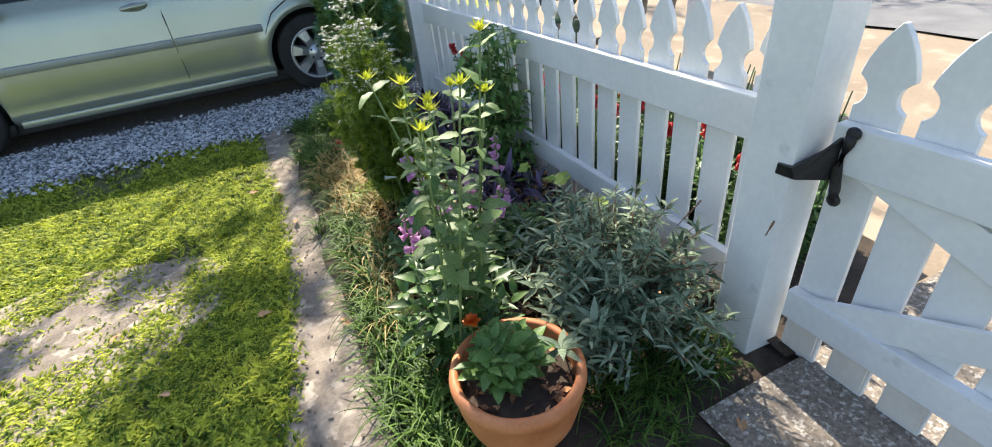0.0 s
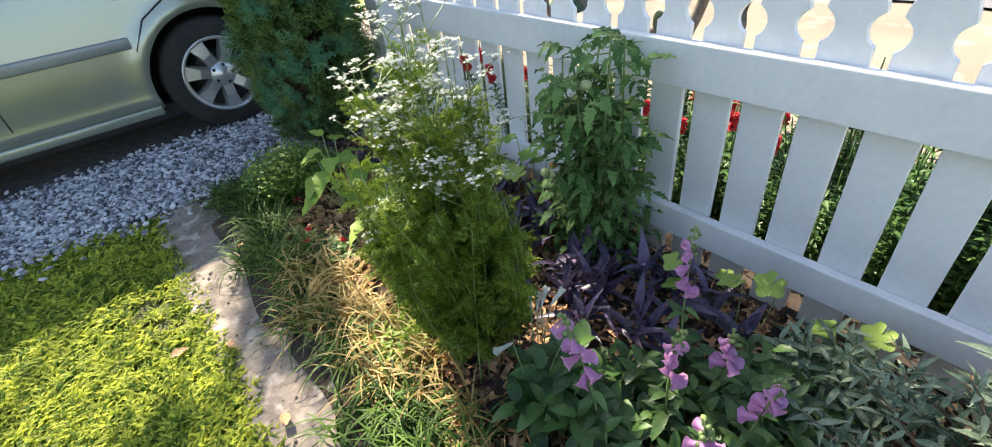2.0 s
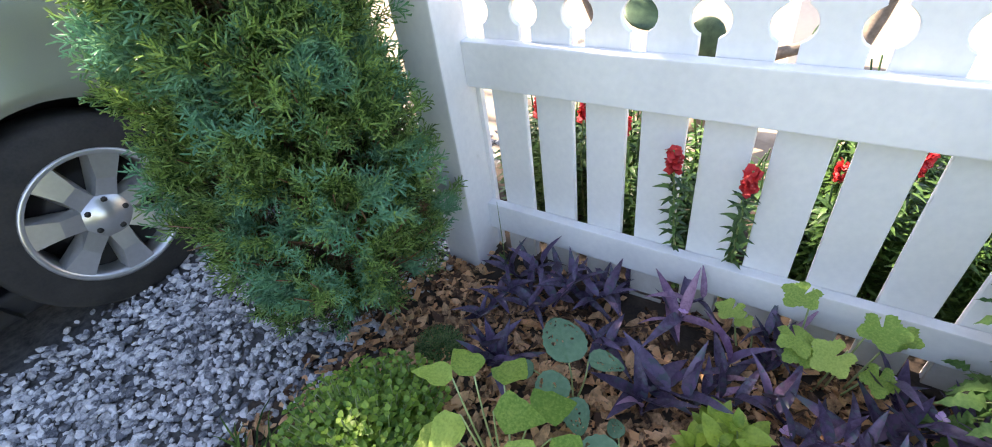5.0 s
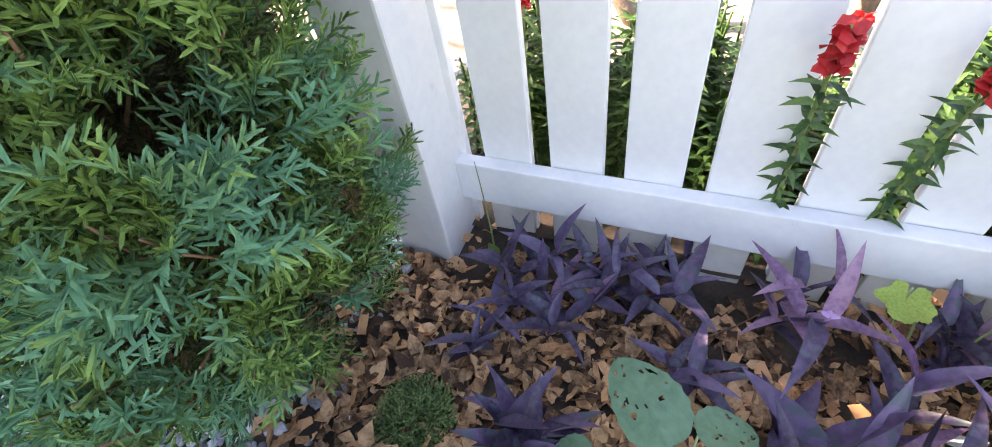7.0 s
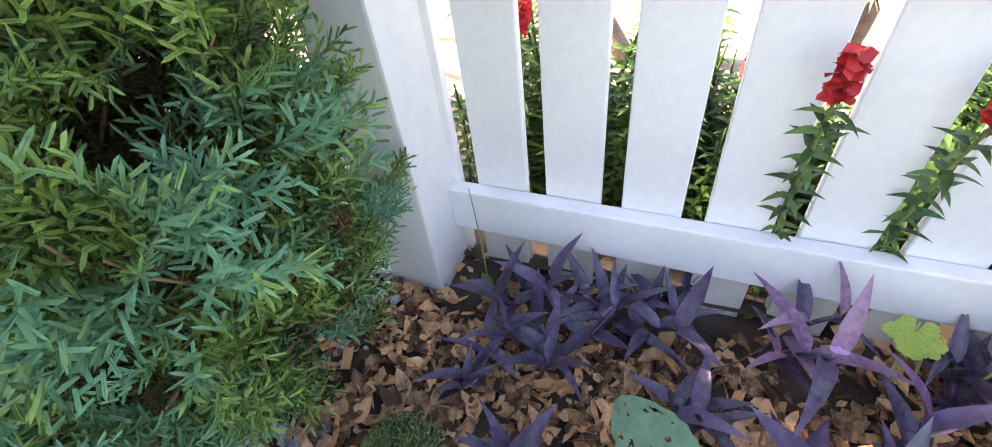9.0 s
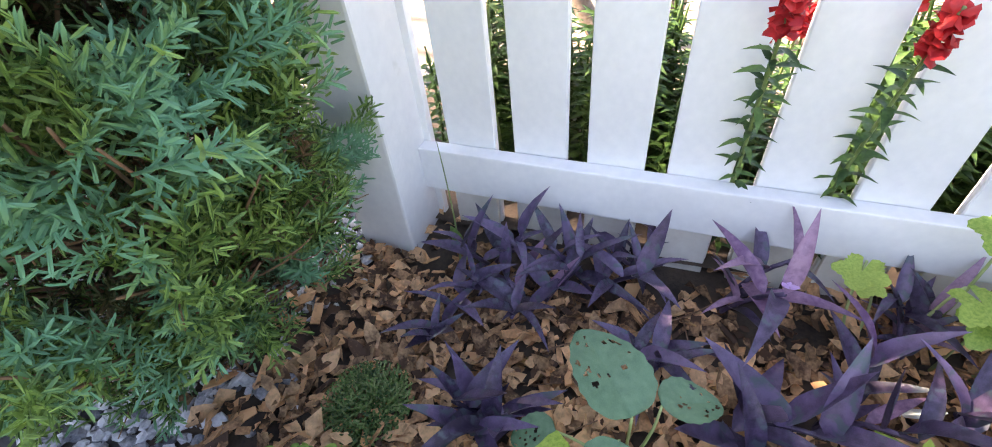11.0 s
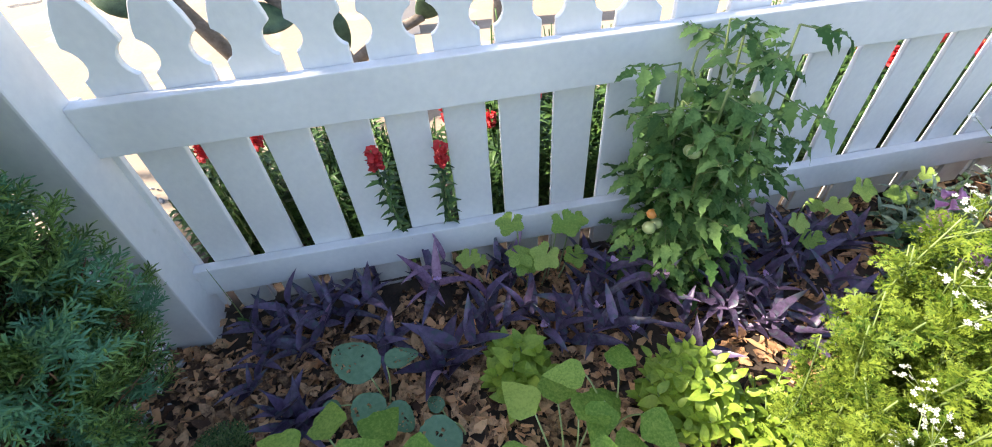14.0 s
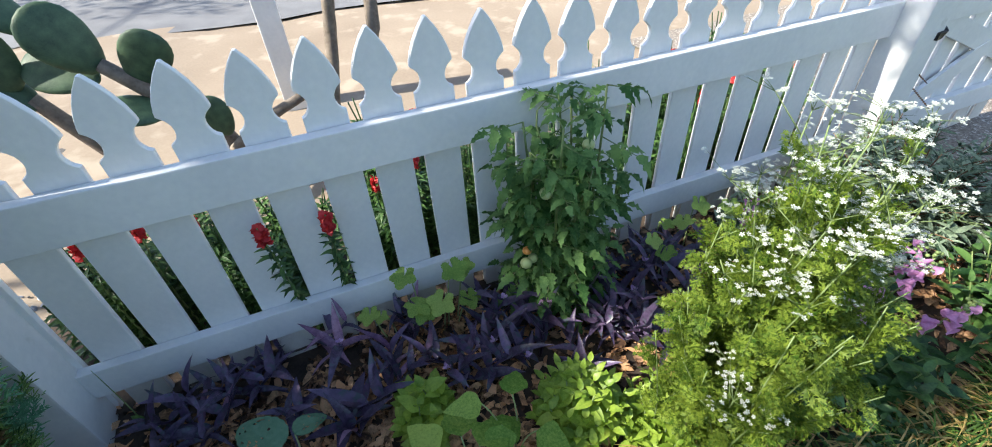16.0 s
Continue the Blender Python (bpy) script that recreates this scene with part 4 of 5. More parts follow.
def purple_heart(p, seed, size=1.0, flowers=0, pink=0.08, up=0.0):
    pl = stem_plant("purple_heart_plant", "trailing plant with long dark purple pointed leaves on bark mulch" if pink < 0.3 else "purple plant with pinkish long leaves and a small lilac flower",
                    p, "plant", "purple plants in the bed")
    r = random.Random(seed)
    for k in range(r.choice((2, 2, 3))):
        a = r.uniform(0, 360)
        h = r.uniform(0.06, 0.13) * size + up
        tip = Vector((0.09 * size * math.cos(radians(a)), 0.09 * size * math.sin(radians(a)), h))
        pts = bend((0, 0, 0), tip, -0.01, 0.015, 5, r)
        part("stem", tube(pts, 0.005, 0.004, 6), PURPLE, pl)
        for j in range(7):
            t = 0.2 + 0.8 * j / 6
            me = PURPLE_LEAVES[r.choice((4, 5)) if r.random() < pink else r.randrange(4)]
            part("leaf", me, None, pl, m=at(along(pts, t), a + j * 137.5 + r.uniform(-25, 25), r.uniform(18, 66) + 14 * (j > 3), r.uniform(-25, 25), size * r.uniform(0.09, 0.155)))
        if k < flowers:
            g = Geo()
            for q in range(3):
                g.add(leaf(0.95, OVAL, 3, -0.1, 0.1), at((0, 0, 0), 120 * q, 25, 0, 0.016))
            part("flower", g, LILAC, pl, "small three-petalled lilac flower", m=Matrix.Translation(tip + Vector((0, 0, 0.022))))


def holed_leaf(seed):
    """A round leaf eaten through in small holes."""
    r = random.Random(seed)
    holes = [(r.uniform(0.25, 0.9), r.uniform(-0.8, 0.8), r.uniform(0.018, 0.038)) for _ in range(15)]
    nu, nv, v, f = 44, 30, [], []
    for i in range(nu + 1):
        t = i / nu
        w = 0.42 * max(0.02, math.sin(math.pi * min(1, t ** 0.72)) ** 0.55) * (1 + 0.025 * math.sin(i * 0.9))
        for j in range(nv + 1):
            s = 2 * j / nv - 1
            v.append((t, s * w, 0.10 * abs(s) * w * 2 - 0.22 * t * t + 0.012 * math.sin(9 * t + 4 * s)))
    for i in range(nu):
        for j in range(nv):
            t, s = (i + 0.5) / nu, 2 * (j + 0.5) / nv - 1
            if any(math.hypot(t - a, (s - b) * 0.4) < c for a, b, c in holes):
                continue
            f.append((i * (nv + 1) + j, (i + 1) * (nv + 1) + j, (i + 1) * (nv + 1) + j + 1, i * (nv + 1) + j + 1))
    return v, f


def big_leaf_plant(name, label, p, leaves, mat, seed, heart=True, group=""):
    """Stalks that each carry one broad leaf: (dx, dy, height, size, azimuth, elevation)."""
    pl = stem_plant(name, label, p, "plant", group)
    r = random.Random(seed)
    for dx, dy, h, s, az, el in leaves:
        pts = bend((dx * 0.15, dy * 0.15, 0), (dx, dy, h), -0.01, 0.01, 5, r)
        stalk = part("stalk", tube(pts, 0.003, 0.002, 5), PALE_STEM, pl)
        me = Geo().add(leaf(0.70, HEART, 9, 0.20, 0.22, 0.14) if heart else holed_leaf(seed + len(pl.children))).mesh("leaf", mat)
        part("leaf", me, None, pl, m=at((dx, dy, h), az, el, r.uniform(-12, 12), s * (1.12 if heart else 1.0)))
    return pl


SQUASH_LEAVES = [Geo().add(lobed(5, 0.26, 48, c)).mesh("leaf", SQUASH) for c in (0.3, 0.6, -0.2)]


def squash(p, label, leaves, seed):
    """Seedlings: (dx, dy, height, size) of each leaf on its stalk."""
    pl = stem_plant("squash_vine", label, p, "vegetable plant", "squash seedlings at the fence foot")
    r = random.Random(seed)
    for dx, dy, h, s in leaves:
        pts = bend((dx * 0.6, dy * 0.75, 0), (dx, dy, h), 0, 0.012, 5, r)
        part("stalk", tube(pts, 0.003, 0.002, 6), PALE_STEM, pl)
        part("leaf", r.choice(SQUASH_LEAVES), None, pl, m=at((dx, dy, h), r.uniform(130, 230), r.uniform(-40, -5), r.uniform(-20, 20), s * 0.78))


def snapdragon_geo(seed, h=0.36, heads=True):
    """Stem, narrow leaves and red head around the origin, height h."""
    r = random.Random(seed)
    pts = bend((0, 0, 0), (r.uniform(-0.02, 0.02), r.uniform(-0.02, 0.02), h), 0, 0.015, 8, r)
    st, fo, fl = Geo(), Geo(), Geo()
    st.add(tube(pts, 0.004, 0.0025, 5))
    for j in range(74):
        t = 0.02 + 0.84 * j / 74
        fo.add(leaf(0.27, LANCE, 4, 0.3, 0.35), at(along(pts, t), j * 137.5, r.uniform(5, 40), r.uniform(-15, 15), r.uniform(0.034, 0.056)))
    for j in range(13):
        c = along(pts, 0.885 + 0.009 * j)
        for q in range(4):
            fl.add(leaf(0.95, OVAL, 3, -0.3, 0.3, 0.4), at(c, j * 137.5 + 70 * q, r.uniform(-20, 60), r.uniform(-60, 60), r.uniform(0.019, 0.027)))
    return st, fo, fl


def snapdragons():
    for p, tip, seed in (((1.278, 3.108, 0.045), (1.180, 3.112, 0.605), 31), ((1.278, 2.960, 0.045), (1.184, 2.945, 0.585), 32)):
        st, fo, fl = snapdragon_geo(seed, (Vector(tip) - Vector(p)).length)
        pl = thing("snapdragon", "red snapdragon leaning through the gap between white pickets", "flower", p, "snapdragons at the fence")
        d = Vector(tip) - Vector(p)
        pl.matrix_basis = Matrix.Translation(p) @ d.to_track_quat("Z", "Y").to_matrix().to_4x4()
        part("stem", st, STEM, pl)
        part("foliage", fo, DARKGREEN, pl)
        part("flower_head", fl, RED, pl, "ruffled red flower head")
    r = random.Random(33)
    st, fo, fl = snapdragon_geo(34, 0.5)
    first = thing("snapdragon", "green snapdragon with a red head growing outside the fence", "flower", (1.42, 3.34, 0.03), "snapdragons at the fence")
    bushy = Geo()
    for k in range(24):
        s2, f2, _ = snapdragon_geo(60 + k, r.uniform(0.26, 0.58))
        m = at((r.uniform(-0.07, 0.20), r.uniform(-0.12, 0.12), 0), r.uniform(0, 360), r.uniform(-12, 12), 0)
        for g in (s2, f2):
            bushy.add((np.concatenate(g.v), g.f), m)
    part("stem", st, STEM, first)
    part("foliage", fo, DARKGREEN, first)
    part("undergrowth", bushy, DARKGREEN, first)
    part("flower_head", fl, RED, first, "ruffled red flower head")
    for k, y in enumerate((3.62, 3.48, 3.20, 3.05, 2.92, 2.78, 2.64, 2.50, 2.34, 2.18, 2.02, 1.86, 1.70, 1.54, 1.38, 1.2, 1.02, 0.88)):
        if 0.8 < y < 2.6:
            copy_thing(first, at((1.62 + r.uniform(-0.04, 0.04), y + 0.07, gz(1.6, y) + 0.02), r.uniform(-50, 50), 0, 0, r.uniform(0.9, 1.2)))
        copy_thing(first, at((1.425 + r.uniform(-0.02, 0.05), y, gz(1.37, y) + 0.02), r.uniform(-50, 50), 0, 0, r.uniform(0.85, 1.12)))


def cactus():
    ca = thing("prickly_pear", "old prickly pear, green pads on corky brown stems", "cactus", (2.35, 3.35, 0))
    r = random.Random(41)

    def pad(c, az, el, s, roll=0):
        g = Geo().add(ball(1, 3, (0.5, 0.085, 0.36)), Matrix.Translation((0.48, 0, 0)))
        for v in g.v:
            v[:, 2] *= 0.75 + 0.5 * np.clip(v[:, 0], 0, 1)
        part("pad", g, PAD, ca, m=at(c, az, el, roll, s))

    for pts, a, b in (([(0, 0, 0), (0.05, -0.05, 0.25), (0.02, 0.1, 0.5), (0.05, 0.30, 0.72)], 0.045, 0.03), ([(0.05, -0.5, 0), (0.02, -0.52, 0.3), (0.1, -0.60, 0.62), (0.06, -0.66, 1.0)], 0.04, 0.028),
                      ([(0, 0.0, 0.22), (-0.05, -0.2, 0.38), (-0.02, -0.42, 0.46)], 0.032, 0.022), ([(0.1, -0.75, 0), (0.12, -0.80, 0.5), (0.2, -0.86, 1.05)], 0.04, 0.03),
                      ([(0, 0.2, 0.0), (0.08, 0.45, 0.35), (0.1, 0.6, 0.62)], 0.04, 0.03)):
        part("stem", tube(bend_through(pts), a, b, 8), CORK, ca, "corky brown stem")
    for c, az, el, s, roll in (((-0.05, -0.06, 0.36), 80, 72, 0.20, 10), ((0.05, 0.30, 0.70), 100, 62, 0.30, 20), ((0.05, 0.33, 0.66), 70, 20, 0.28, 50), ((0.1, 0.58, 0.60), 95, 25, 0.32, 40), ((0.1, 0.62, 0.66), 100, 75, 0.28, 0),
                               ((0.04, 0.20, 0.62), 250, 55, 0.26, 15), ((0.0, 0.12, 0.52), 120, 15, 0.24, 60), ((0.06, -0.64, 0.98), 90, 70, 0.24, 0), ((0.15, 0.8, 0.75), 90, 30, 0.3, 30), ((-0.02, -0.40, 0.46), 240, 40, 0.16, 20), ((0.1, 0.45, 0.85), 85, 50, 0.26, 70)):
        pad(c, az, el, s, roll)


def bend_through(pts, n=4):
    v = [Vector(p) for p in pts]
    out = []
    for i in range(len(v) - 1):
        a, b, c, d = v[max(i - 1, 0)], v[i], v[i + 1], v[min(i + 2, len(v) - 1)]
        for k in range(n):
            t = k / n
            out.append(0.5 * (2 * b + (c - a) * t + (2 * a - 5 * b + 4 * c - d) * t * t + (3 * b - a - 3 * c + d) * t ** 3))
    return out + [v[-1]]


def street_post():
    po = thing("mailbox_post", "white painted square wooden post on the sandy road shoulder", "post", (3.26, 3.01, 0.0))
    part("shaft", box(-0.065, 0.065, -0.065, 0.065, -0.05, 1.30, 0.006), WHITE, po, soft=False)
    part("cap", box(-0.08, 0.08, -0.08, 0.08, 1.301, 1.33, 0.008), WHITE, po, soft=False)


bud_plant()
sage()
pot()
for args in (((0.30, 1.40), (0.255, 1.36, 0.50), 51), ((0.44, 1.72), (0.39, 1.79, 0.54), 52), ((0.76, 1.70), (0.805, 1.76, 0.53), 53), ((0.42, 1.52), (0.43, 1.50, 0.47), 54), ((0.60, 1.62), (0.63, 1.66, 0.40), 55), ((0.36, 1.50), (0.30, 1.52, 0.42), 56), ((0.66, 1.50), (0.66, 1.46, 0.40), 57), ((0.72, 1.62), (0.74, 1.60, 0.36), 58), ((0.54, 1.40), (0.52, 1.34, 0.40), 59)):
    foxglove(*args, "pink bell-flowered beardtongue spike above dark leaves")
cilantro()
tomato()
for k, (x, y, s, fl, pk, up) in enumerate(((1.12, 3.56, 0.9, 0, 0, 0.02), (1.03, 3.43, 1.0, 0, 0.05, 0.0), (1.10, 3.33, 1.0, 0, 0.1, 0.05), (0.81, 3.40, 1.05, 0, 0, 0.0), (0.95, 3.60, 0.85, 0, 0, 0.0), (1.17, 3.26, 0.75, 0, 0, 0.0), (1.08, 2.82, 0.85, 0, 0.3, 0.0), (1.12, 3.10, 1.1, 1, 0.5, 0.05),
                                           (0.90, 3.08, 1.3, 0, 0.05, 0.0), (0.86, 2.66, 1.1, 1, 0.05, 0.0),
                                           (1.0, 2.60, 1.15, 2, 0.0, 0.02), (0.86, 2.45, 1.15, 2, 0.0, 0.04), (1.02, 2.36, 1.1, 1, 0.0, 0.0), (0.90, 2.26, 1.0, 1, 0.0, 0.0), (0.98, 2.12, 1.1, 1, 0.0, 0.03),
                                           (0.86, 2.02, 1.0, 0, 0.0, 0.0), (1.05, 1.98, 1.0, 0, 0, 0), (1.14, 2.20, 0.9, 1, 0, 0), (0.80, 2.20, 1.0, 0, 0, 0), (0.92, 1.90, 1.1, 1, 0, 0.03), (0.82, 1.82, 1.0, 0, 0, 0), (1.02, 1.74, 1.0, 0, 0, 0), (0.74, 2.08, 1.0, 0, 0, 0), (0.96, 2.72, 1.0, 0, 0, 0), (0.90, 2.54, 1.0, 1, 0, 0.02), (1.08, 2.50, 1.0, 1, 0, 0.02), (0.76, 2.34, 0.9, 0, 0, 0), (0.93, 2.95, 1.05, 0, 0.05, 0.0), (1.0, 3.19, 0.85, 0, 0.1, 0.0))):
    purple_heart((x, y), 100 + k, s, fl, pk, up)
squash((1.12, 2.78), "squash seedlings with lobed yellow-green leaves along the fence foot",
       ((0.01, 0.14, 0.20, 0.095), (0.03, 0.11, 0.15, 0.07), (-0.01, 0.02, 0.20, 0.115), (0.02, 0.0, 0.31, 0.11), (-0.03, -0.03, 0.18, 0.10), (0.0, -0.13, 0.30, 0.12), (-0.03, -0.10, 0.20, 0.12), (0.02, -0.18, 0.27, 0.11), (-0.02, -0.17, 0.17, 0.10)), 17)
bush("basil_bush", "dense bright green basil bush in the sun", (0.60, 2.46), 34, 0.13, 0.22, 0.055, LIME, 81, per=7)
bush("basil_bush", "bright yellow-green basil seedlings beside the tall herb", (0.47, 2.28), 30, 0.15, 0.17, 0.05, LIME, 82, width=0.34)
bush("basil_bush", "bright yellow-green basil seedlings beside the tall herb", (0.36, 2.42), 14, 0.09, 0.11, 0.045, LIME, 83, width=0.34)
bush("stevia_plant", "small upright green herb with opposite pointed leaves", (0.765, 2.85), 10, 0.085, 0.19, 0.068, LIME, 84, width=0.55, per=7)
bush("jasmine_tobacco", "dark green leafy plant with slender white trumpets", (0.46, 1.86), 11, 0.13, 0.26, 0.10, DARKGREEN, 85, width=0.5)
bush("sage_seedling", "young silvery sage before the fence", (0.98, 1.42), 26, 0.17, 0.24, 0.075, SILVER, 101, width=0.24)
bush("leafy_weed", "low dark green leafy plant under the perennials", (0.80, 1.52), 20, 0.18, 0.20, 0.08, DARKGREEN, 102, width=0.42)
bush("leafy_weed", "low dark green leafy plant under the perennials", (0.62, 1.76), 14, 0.13, 0.16, 0.07, DARKGREEN, 103, width=0.45)
bush("leafy_weed", "low dark green leafy plant under the perennials", (0.36, 1.62), 16, 0.17, 0.22, 0.075, DARKGREEN, 86, width=0.45)
bush("leafy_weed", "low dark green leafy plant under the perennials", (0.62, 1.45), 18, 0.18, 0.20, 0.07, DARKGREEN, 87, width=0.45)
bush("leafy_weed", "low dark green leafy plant under the perennials", (0.31, 1.10), 30, 0.20, 0.46, 0.08, DARKGREEN, 88, width=0.42)
bush("parsley_clump", "curly green parsley at the foot of the juniper", (0.36, 3.56), 170, 0.20, 0.25, 0.024, PARSLEY, 89, width=0.8)
bush("parsley_clump", "deep green curly parsley at the foot of the juniper", (0.46, 3.56), 120, 0.17, 0.23, 0.024, PARSLEY, 90, width=0.8)
bush("moss_clump", "tight mossy green clump under the juniper", (0.735, 3.635), 260, 0.08, 0.055, 0.009, DARKGREEN, 91, width=0.5)
big_leaf_plant("bean_plant", "bean seedling with broad heart-shaped bright green leaves",
               (0.50, 3.25), [(-0.02, 0.06, 0.30, 0.10, 170, -10), (0.03, 0.02, 0.27, 0.11, 300, -15), (-0.05, -0.02, 0.24, 0.12, 220, -20), (0.06, 0.08, 0.31, 0.10, 60, 0), (-0.07, 0.05, 0.19, 0.11, 200, -25), (0.0, -0.08, 0.17, 0.13, 270, -20), (0.09, -0.03, 0.21, 0.12, 330, -15), (0.02, 0.1, 0.34, 0.08, 110, 20), (-0.10, 0.0, 0.14, 0.12, 190, -15), (0.05, -0.10, 0.24, 0.12, 250, -25), (-0.04, 0.09, 0.25, 0.10, 150, -10), (0.10, 0.04, 0.25, 0.11, 10, -10), (-0.02, -0.05, 0.30, 0.10, 240, -5)], BEAN, 92)
big_leaf_plant("bean_plant", "bean seedling with broad heart-shaped bright green leaves",
               (0.50, 2.80), [(-0.02, 0.05, 0.20, 0.12, 180, -12), (0.05, -0.03, 0.22, 0.13, 300, -18), (-0.06, -0.05, 0.17, 0.12, 230, -20), (0.07, 0.06, 0.24, 0.11, 30, 0), (0.1, 0.0, 0.20, 0.12, 350, -10), (0.0, -0.10, 0.15, 0.11, 265, -20), (-0.08, 0.02, 0.21, 0.11, 200, -10), (0.03, 0.08, 0.17, 0.12, 120, -15), (0.08, -0.08, 0.16, 0.12, 300, -20), (-0.03, -0.02, 0.26, 0.10, 240, -5)], BEAN, 93)
big_leaf_plant("bean_plant", "bean seedling with broad heart-shaped bright green leaves",
               (0.60, 2.66), [(-0.02, 0.04, 0.22, 0.10, 150, -5), (0.05, -0.02, 0.21, 0.10, 330, -10), (-0.05, -0.04, 0.18, 0.11, 220, -15), (0.03, 0.07, 0.26, 0.09, 80, 10)], BEAN, 94)
hp = big_leaf_plant("eggplant_seedling", "young plant with blue-green round leaves, insect-holed, on bark mulch",
                    (0.78, 3.22), [(-0.005, 0.005, 0.175, 0.135, 38, 16), (-0.03, 0.015, 0.155, 0.10, 175, -12), (0.03, -0.03, 0.16, 0.09, 300, -5), (-0.06, -0.02, 0.12, 0.085, 230, -20), (-0.02, 0.10, 0.10, 0.07, 110, -10)], HOLED, 95, False)
big_leaf_plant("gourd_seedling", "single round green leaf on a short stalk over the mulch", (0.66, 3.02), [(-0.01, 0.02, 0.11, 0.125, 130, 4), (0.05, 0.05, 0.06, 0.05, 40, 10)], HOLED, 99, False)
for p, leaves in (((1.10, 1.70), ((-0.02, 0.03, 0.20, 0.10), (0.01, -0.05, 0.24, 0.11), (0.02, 0.10, 0.17, 0.08))), ((1.13, 1.46), ((-0.03, 0.02, 0.18, 0.11), (0.0, -0.07, 0.22, 0.10))), ((1.02, 1.86), ((-0.02, 0.0, 0.16, 0.10), (0.02, 0.05, 0.21, 0.09)))):
    squash(p, "young squash seedling with rounded lobed leaves by the fence foot", leaves, 171)
bush("lime_seedling", "yellow-green seedlings between border grass and herbs", (0.26, 2.36), 16, 0.10, 0.10, 0.04, LIME, 96, width=0.36)
bush("low_weed", "small green leaves among the border grass", (0.30, 2.95), 14, 0.10, 0.08, 0.035, MIDGREEN, 97, width=0.5)
bush("low_weed", "small green leaves among the border grass", (0.22, 1.75), 18, 0.14, 0.10, 0.035, DARKGREEN, 98, width=0.5)
snapdragons()
cactus()
street_post()


# ---- loose cover: mulch, grass, gravel ----
def mulch():
    r = random.Random(200)
    chips, dry = Geo(), Geo()
    ch = [box(-0.5, 0.5, -0.22, 0.22, -0.06, 0.06), ([(-0.5, -0.2, 0), (0.4, -0.3, 0.03), (0.6, 0.05, 0), (0.1, 0.3, 0.04), (-0.55, 0.15, 0.02), (-0.5, -0.2, 0.1), (0.4, -0.3, 0.12), (0.6, 0.05, 0.09), (0.1, 0.3, 0.13), (-0.55, 0.15, 0.11)],
                                                 [(4, 3, 2, 1, 0), (5, 6, 7, 8, 9), (0, 1, 6, 5), (1, 2, 7, 6), (2, 3, 8, 7), (3, 4, 9, 8), (4, 0, 5, 9)])]
    lf = [leaf(0.5, OVAL, 4, 0.5, d, 0.5) for d in (-0.3, 0.2, 0.5)]
    for k in range(8500):
        x, y = r.uniform(0.16, 1.27), r.uniform(0.75, 3.92) if k % 3 else r.uniform(2.6, 3.85)
        if x > 1.09 and y > 2.9 and r.random() < 0.75:      # bare soil along the fence foot
            continue
        z = gz(x, y) + 0.014 + 0.02 * noise.noise((x * 5, y * 5, 8))
        if r.random() < 0.36:
            chips.add(ch[k % 2], at((x, y, z + r.uniform(-0.004, 0.012)), r.uniform(0, 360), r.uniform(-28, 28), r.uniform(-35, 35), (r.uniform(0.014, 0.070), r.uniform(0.014, 0.045), 0.026)))
        else:
            dry.add(lf[k % 3], at((x, y, z + r.uniform(0.0, 0.014)), r.uniform(0, 360), r.uniform(-15, 25), r.uniform(-50, 50), 0.018 + 0.052 * r.random() ** 1.6))
    tagged(part("bark_mulch", chips, CHIP, soft=False), "red-brown bark chips covering the bed", "mulch", kind="stuff")
    tagged(part("leaf_litter", dry, LITTER), "dry curled brown leaves among the mulch", "leaf litter", kind="stuff")
    for k, (x, y, az) in enumerate(((-0.32, 2.85, 20), (-0.12, 2.35, 80), (-0.65, 1.45, 140), (-0.85, 1.9, 200), (-0.35, 1.7, 10), (0.02, 3.3, 60), (-0.05, 1.5, 300), (0.86, 0.42, 45), (-1.1, 1.4, 250), (-0.15, 2.75, 100))):
        tagged(part("fallen_leaf", leaf(0.5, OVAL, 6, 0.4, 0.2, 0.3), LITTER, m=at((x, y, gz(x, y) + 0.026), az, 0, 12, 0.06)), "single dry fallen leaf on the ground", "leaf", "fallen leaves")


def lawn():
    r = random.Random(201)
    tuft = []
    for s in range(4):
        q = random.Random(s)
        g = Geo()
        for k in range(8):
            h, w = q.uniform(0.55, 1.2), q.uniform(0.09, 0.17)
            g.add(([(0, -w, 0), (0, w, 0), (0.45 * h, w * 0.9, 0.36 * h), (0.45 * h, -w * 0.9, 0.36 * h), (1.05 * h, 0, 0.40 * h)], [(0, 1, 2, 3), (3, 2, 4)]),
                  at((q.uniform(-0.5, 0.5), q.uniform(-0.5, 0.5), 0), q.uniform(0, 360), q.uniform(-15, 20)))
        tuft.append((np.concatenate(g.v), g.f))
    grass = Geo()
    for k in range(40000):
        x, y = -0.16 - 2.9 * r.random() ** 1.15, r.uniform(0.35, 4.05)
        if r.random() < bare(x, y) or y > 3.93 + 0.10 * noise.noise((x * 2, 0, 0)) - 0.08 * x * 0.5:
            continue
        s = r.uniform(0.018, 0.040) * (1 + 0.4 * noise.noise((x * 3, y * 3, 9)))
        grass.add(tuft[k % 4], at((x, y, gz(x, y) - 0.006), r.uniform(0, 360), 0, 0, s))
    tagged(part("lawn", grass, GRASS), "short yellow-green lawn grass, thin in places", "lawn", kind="stuff")


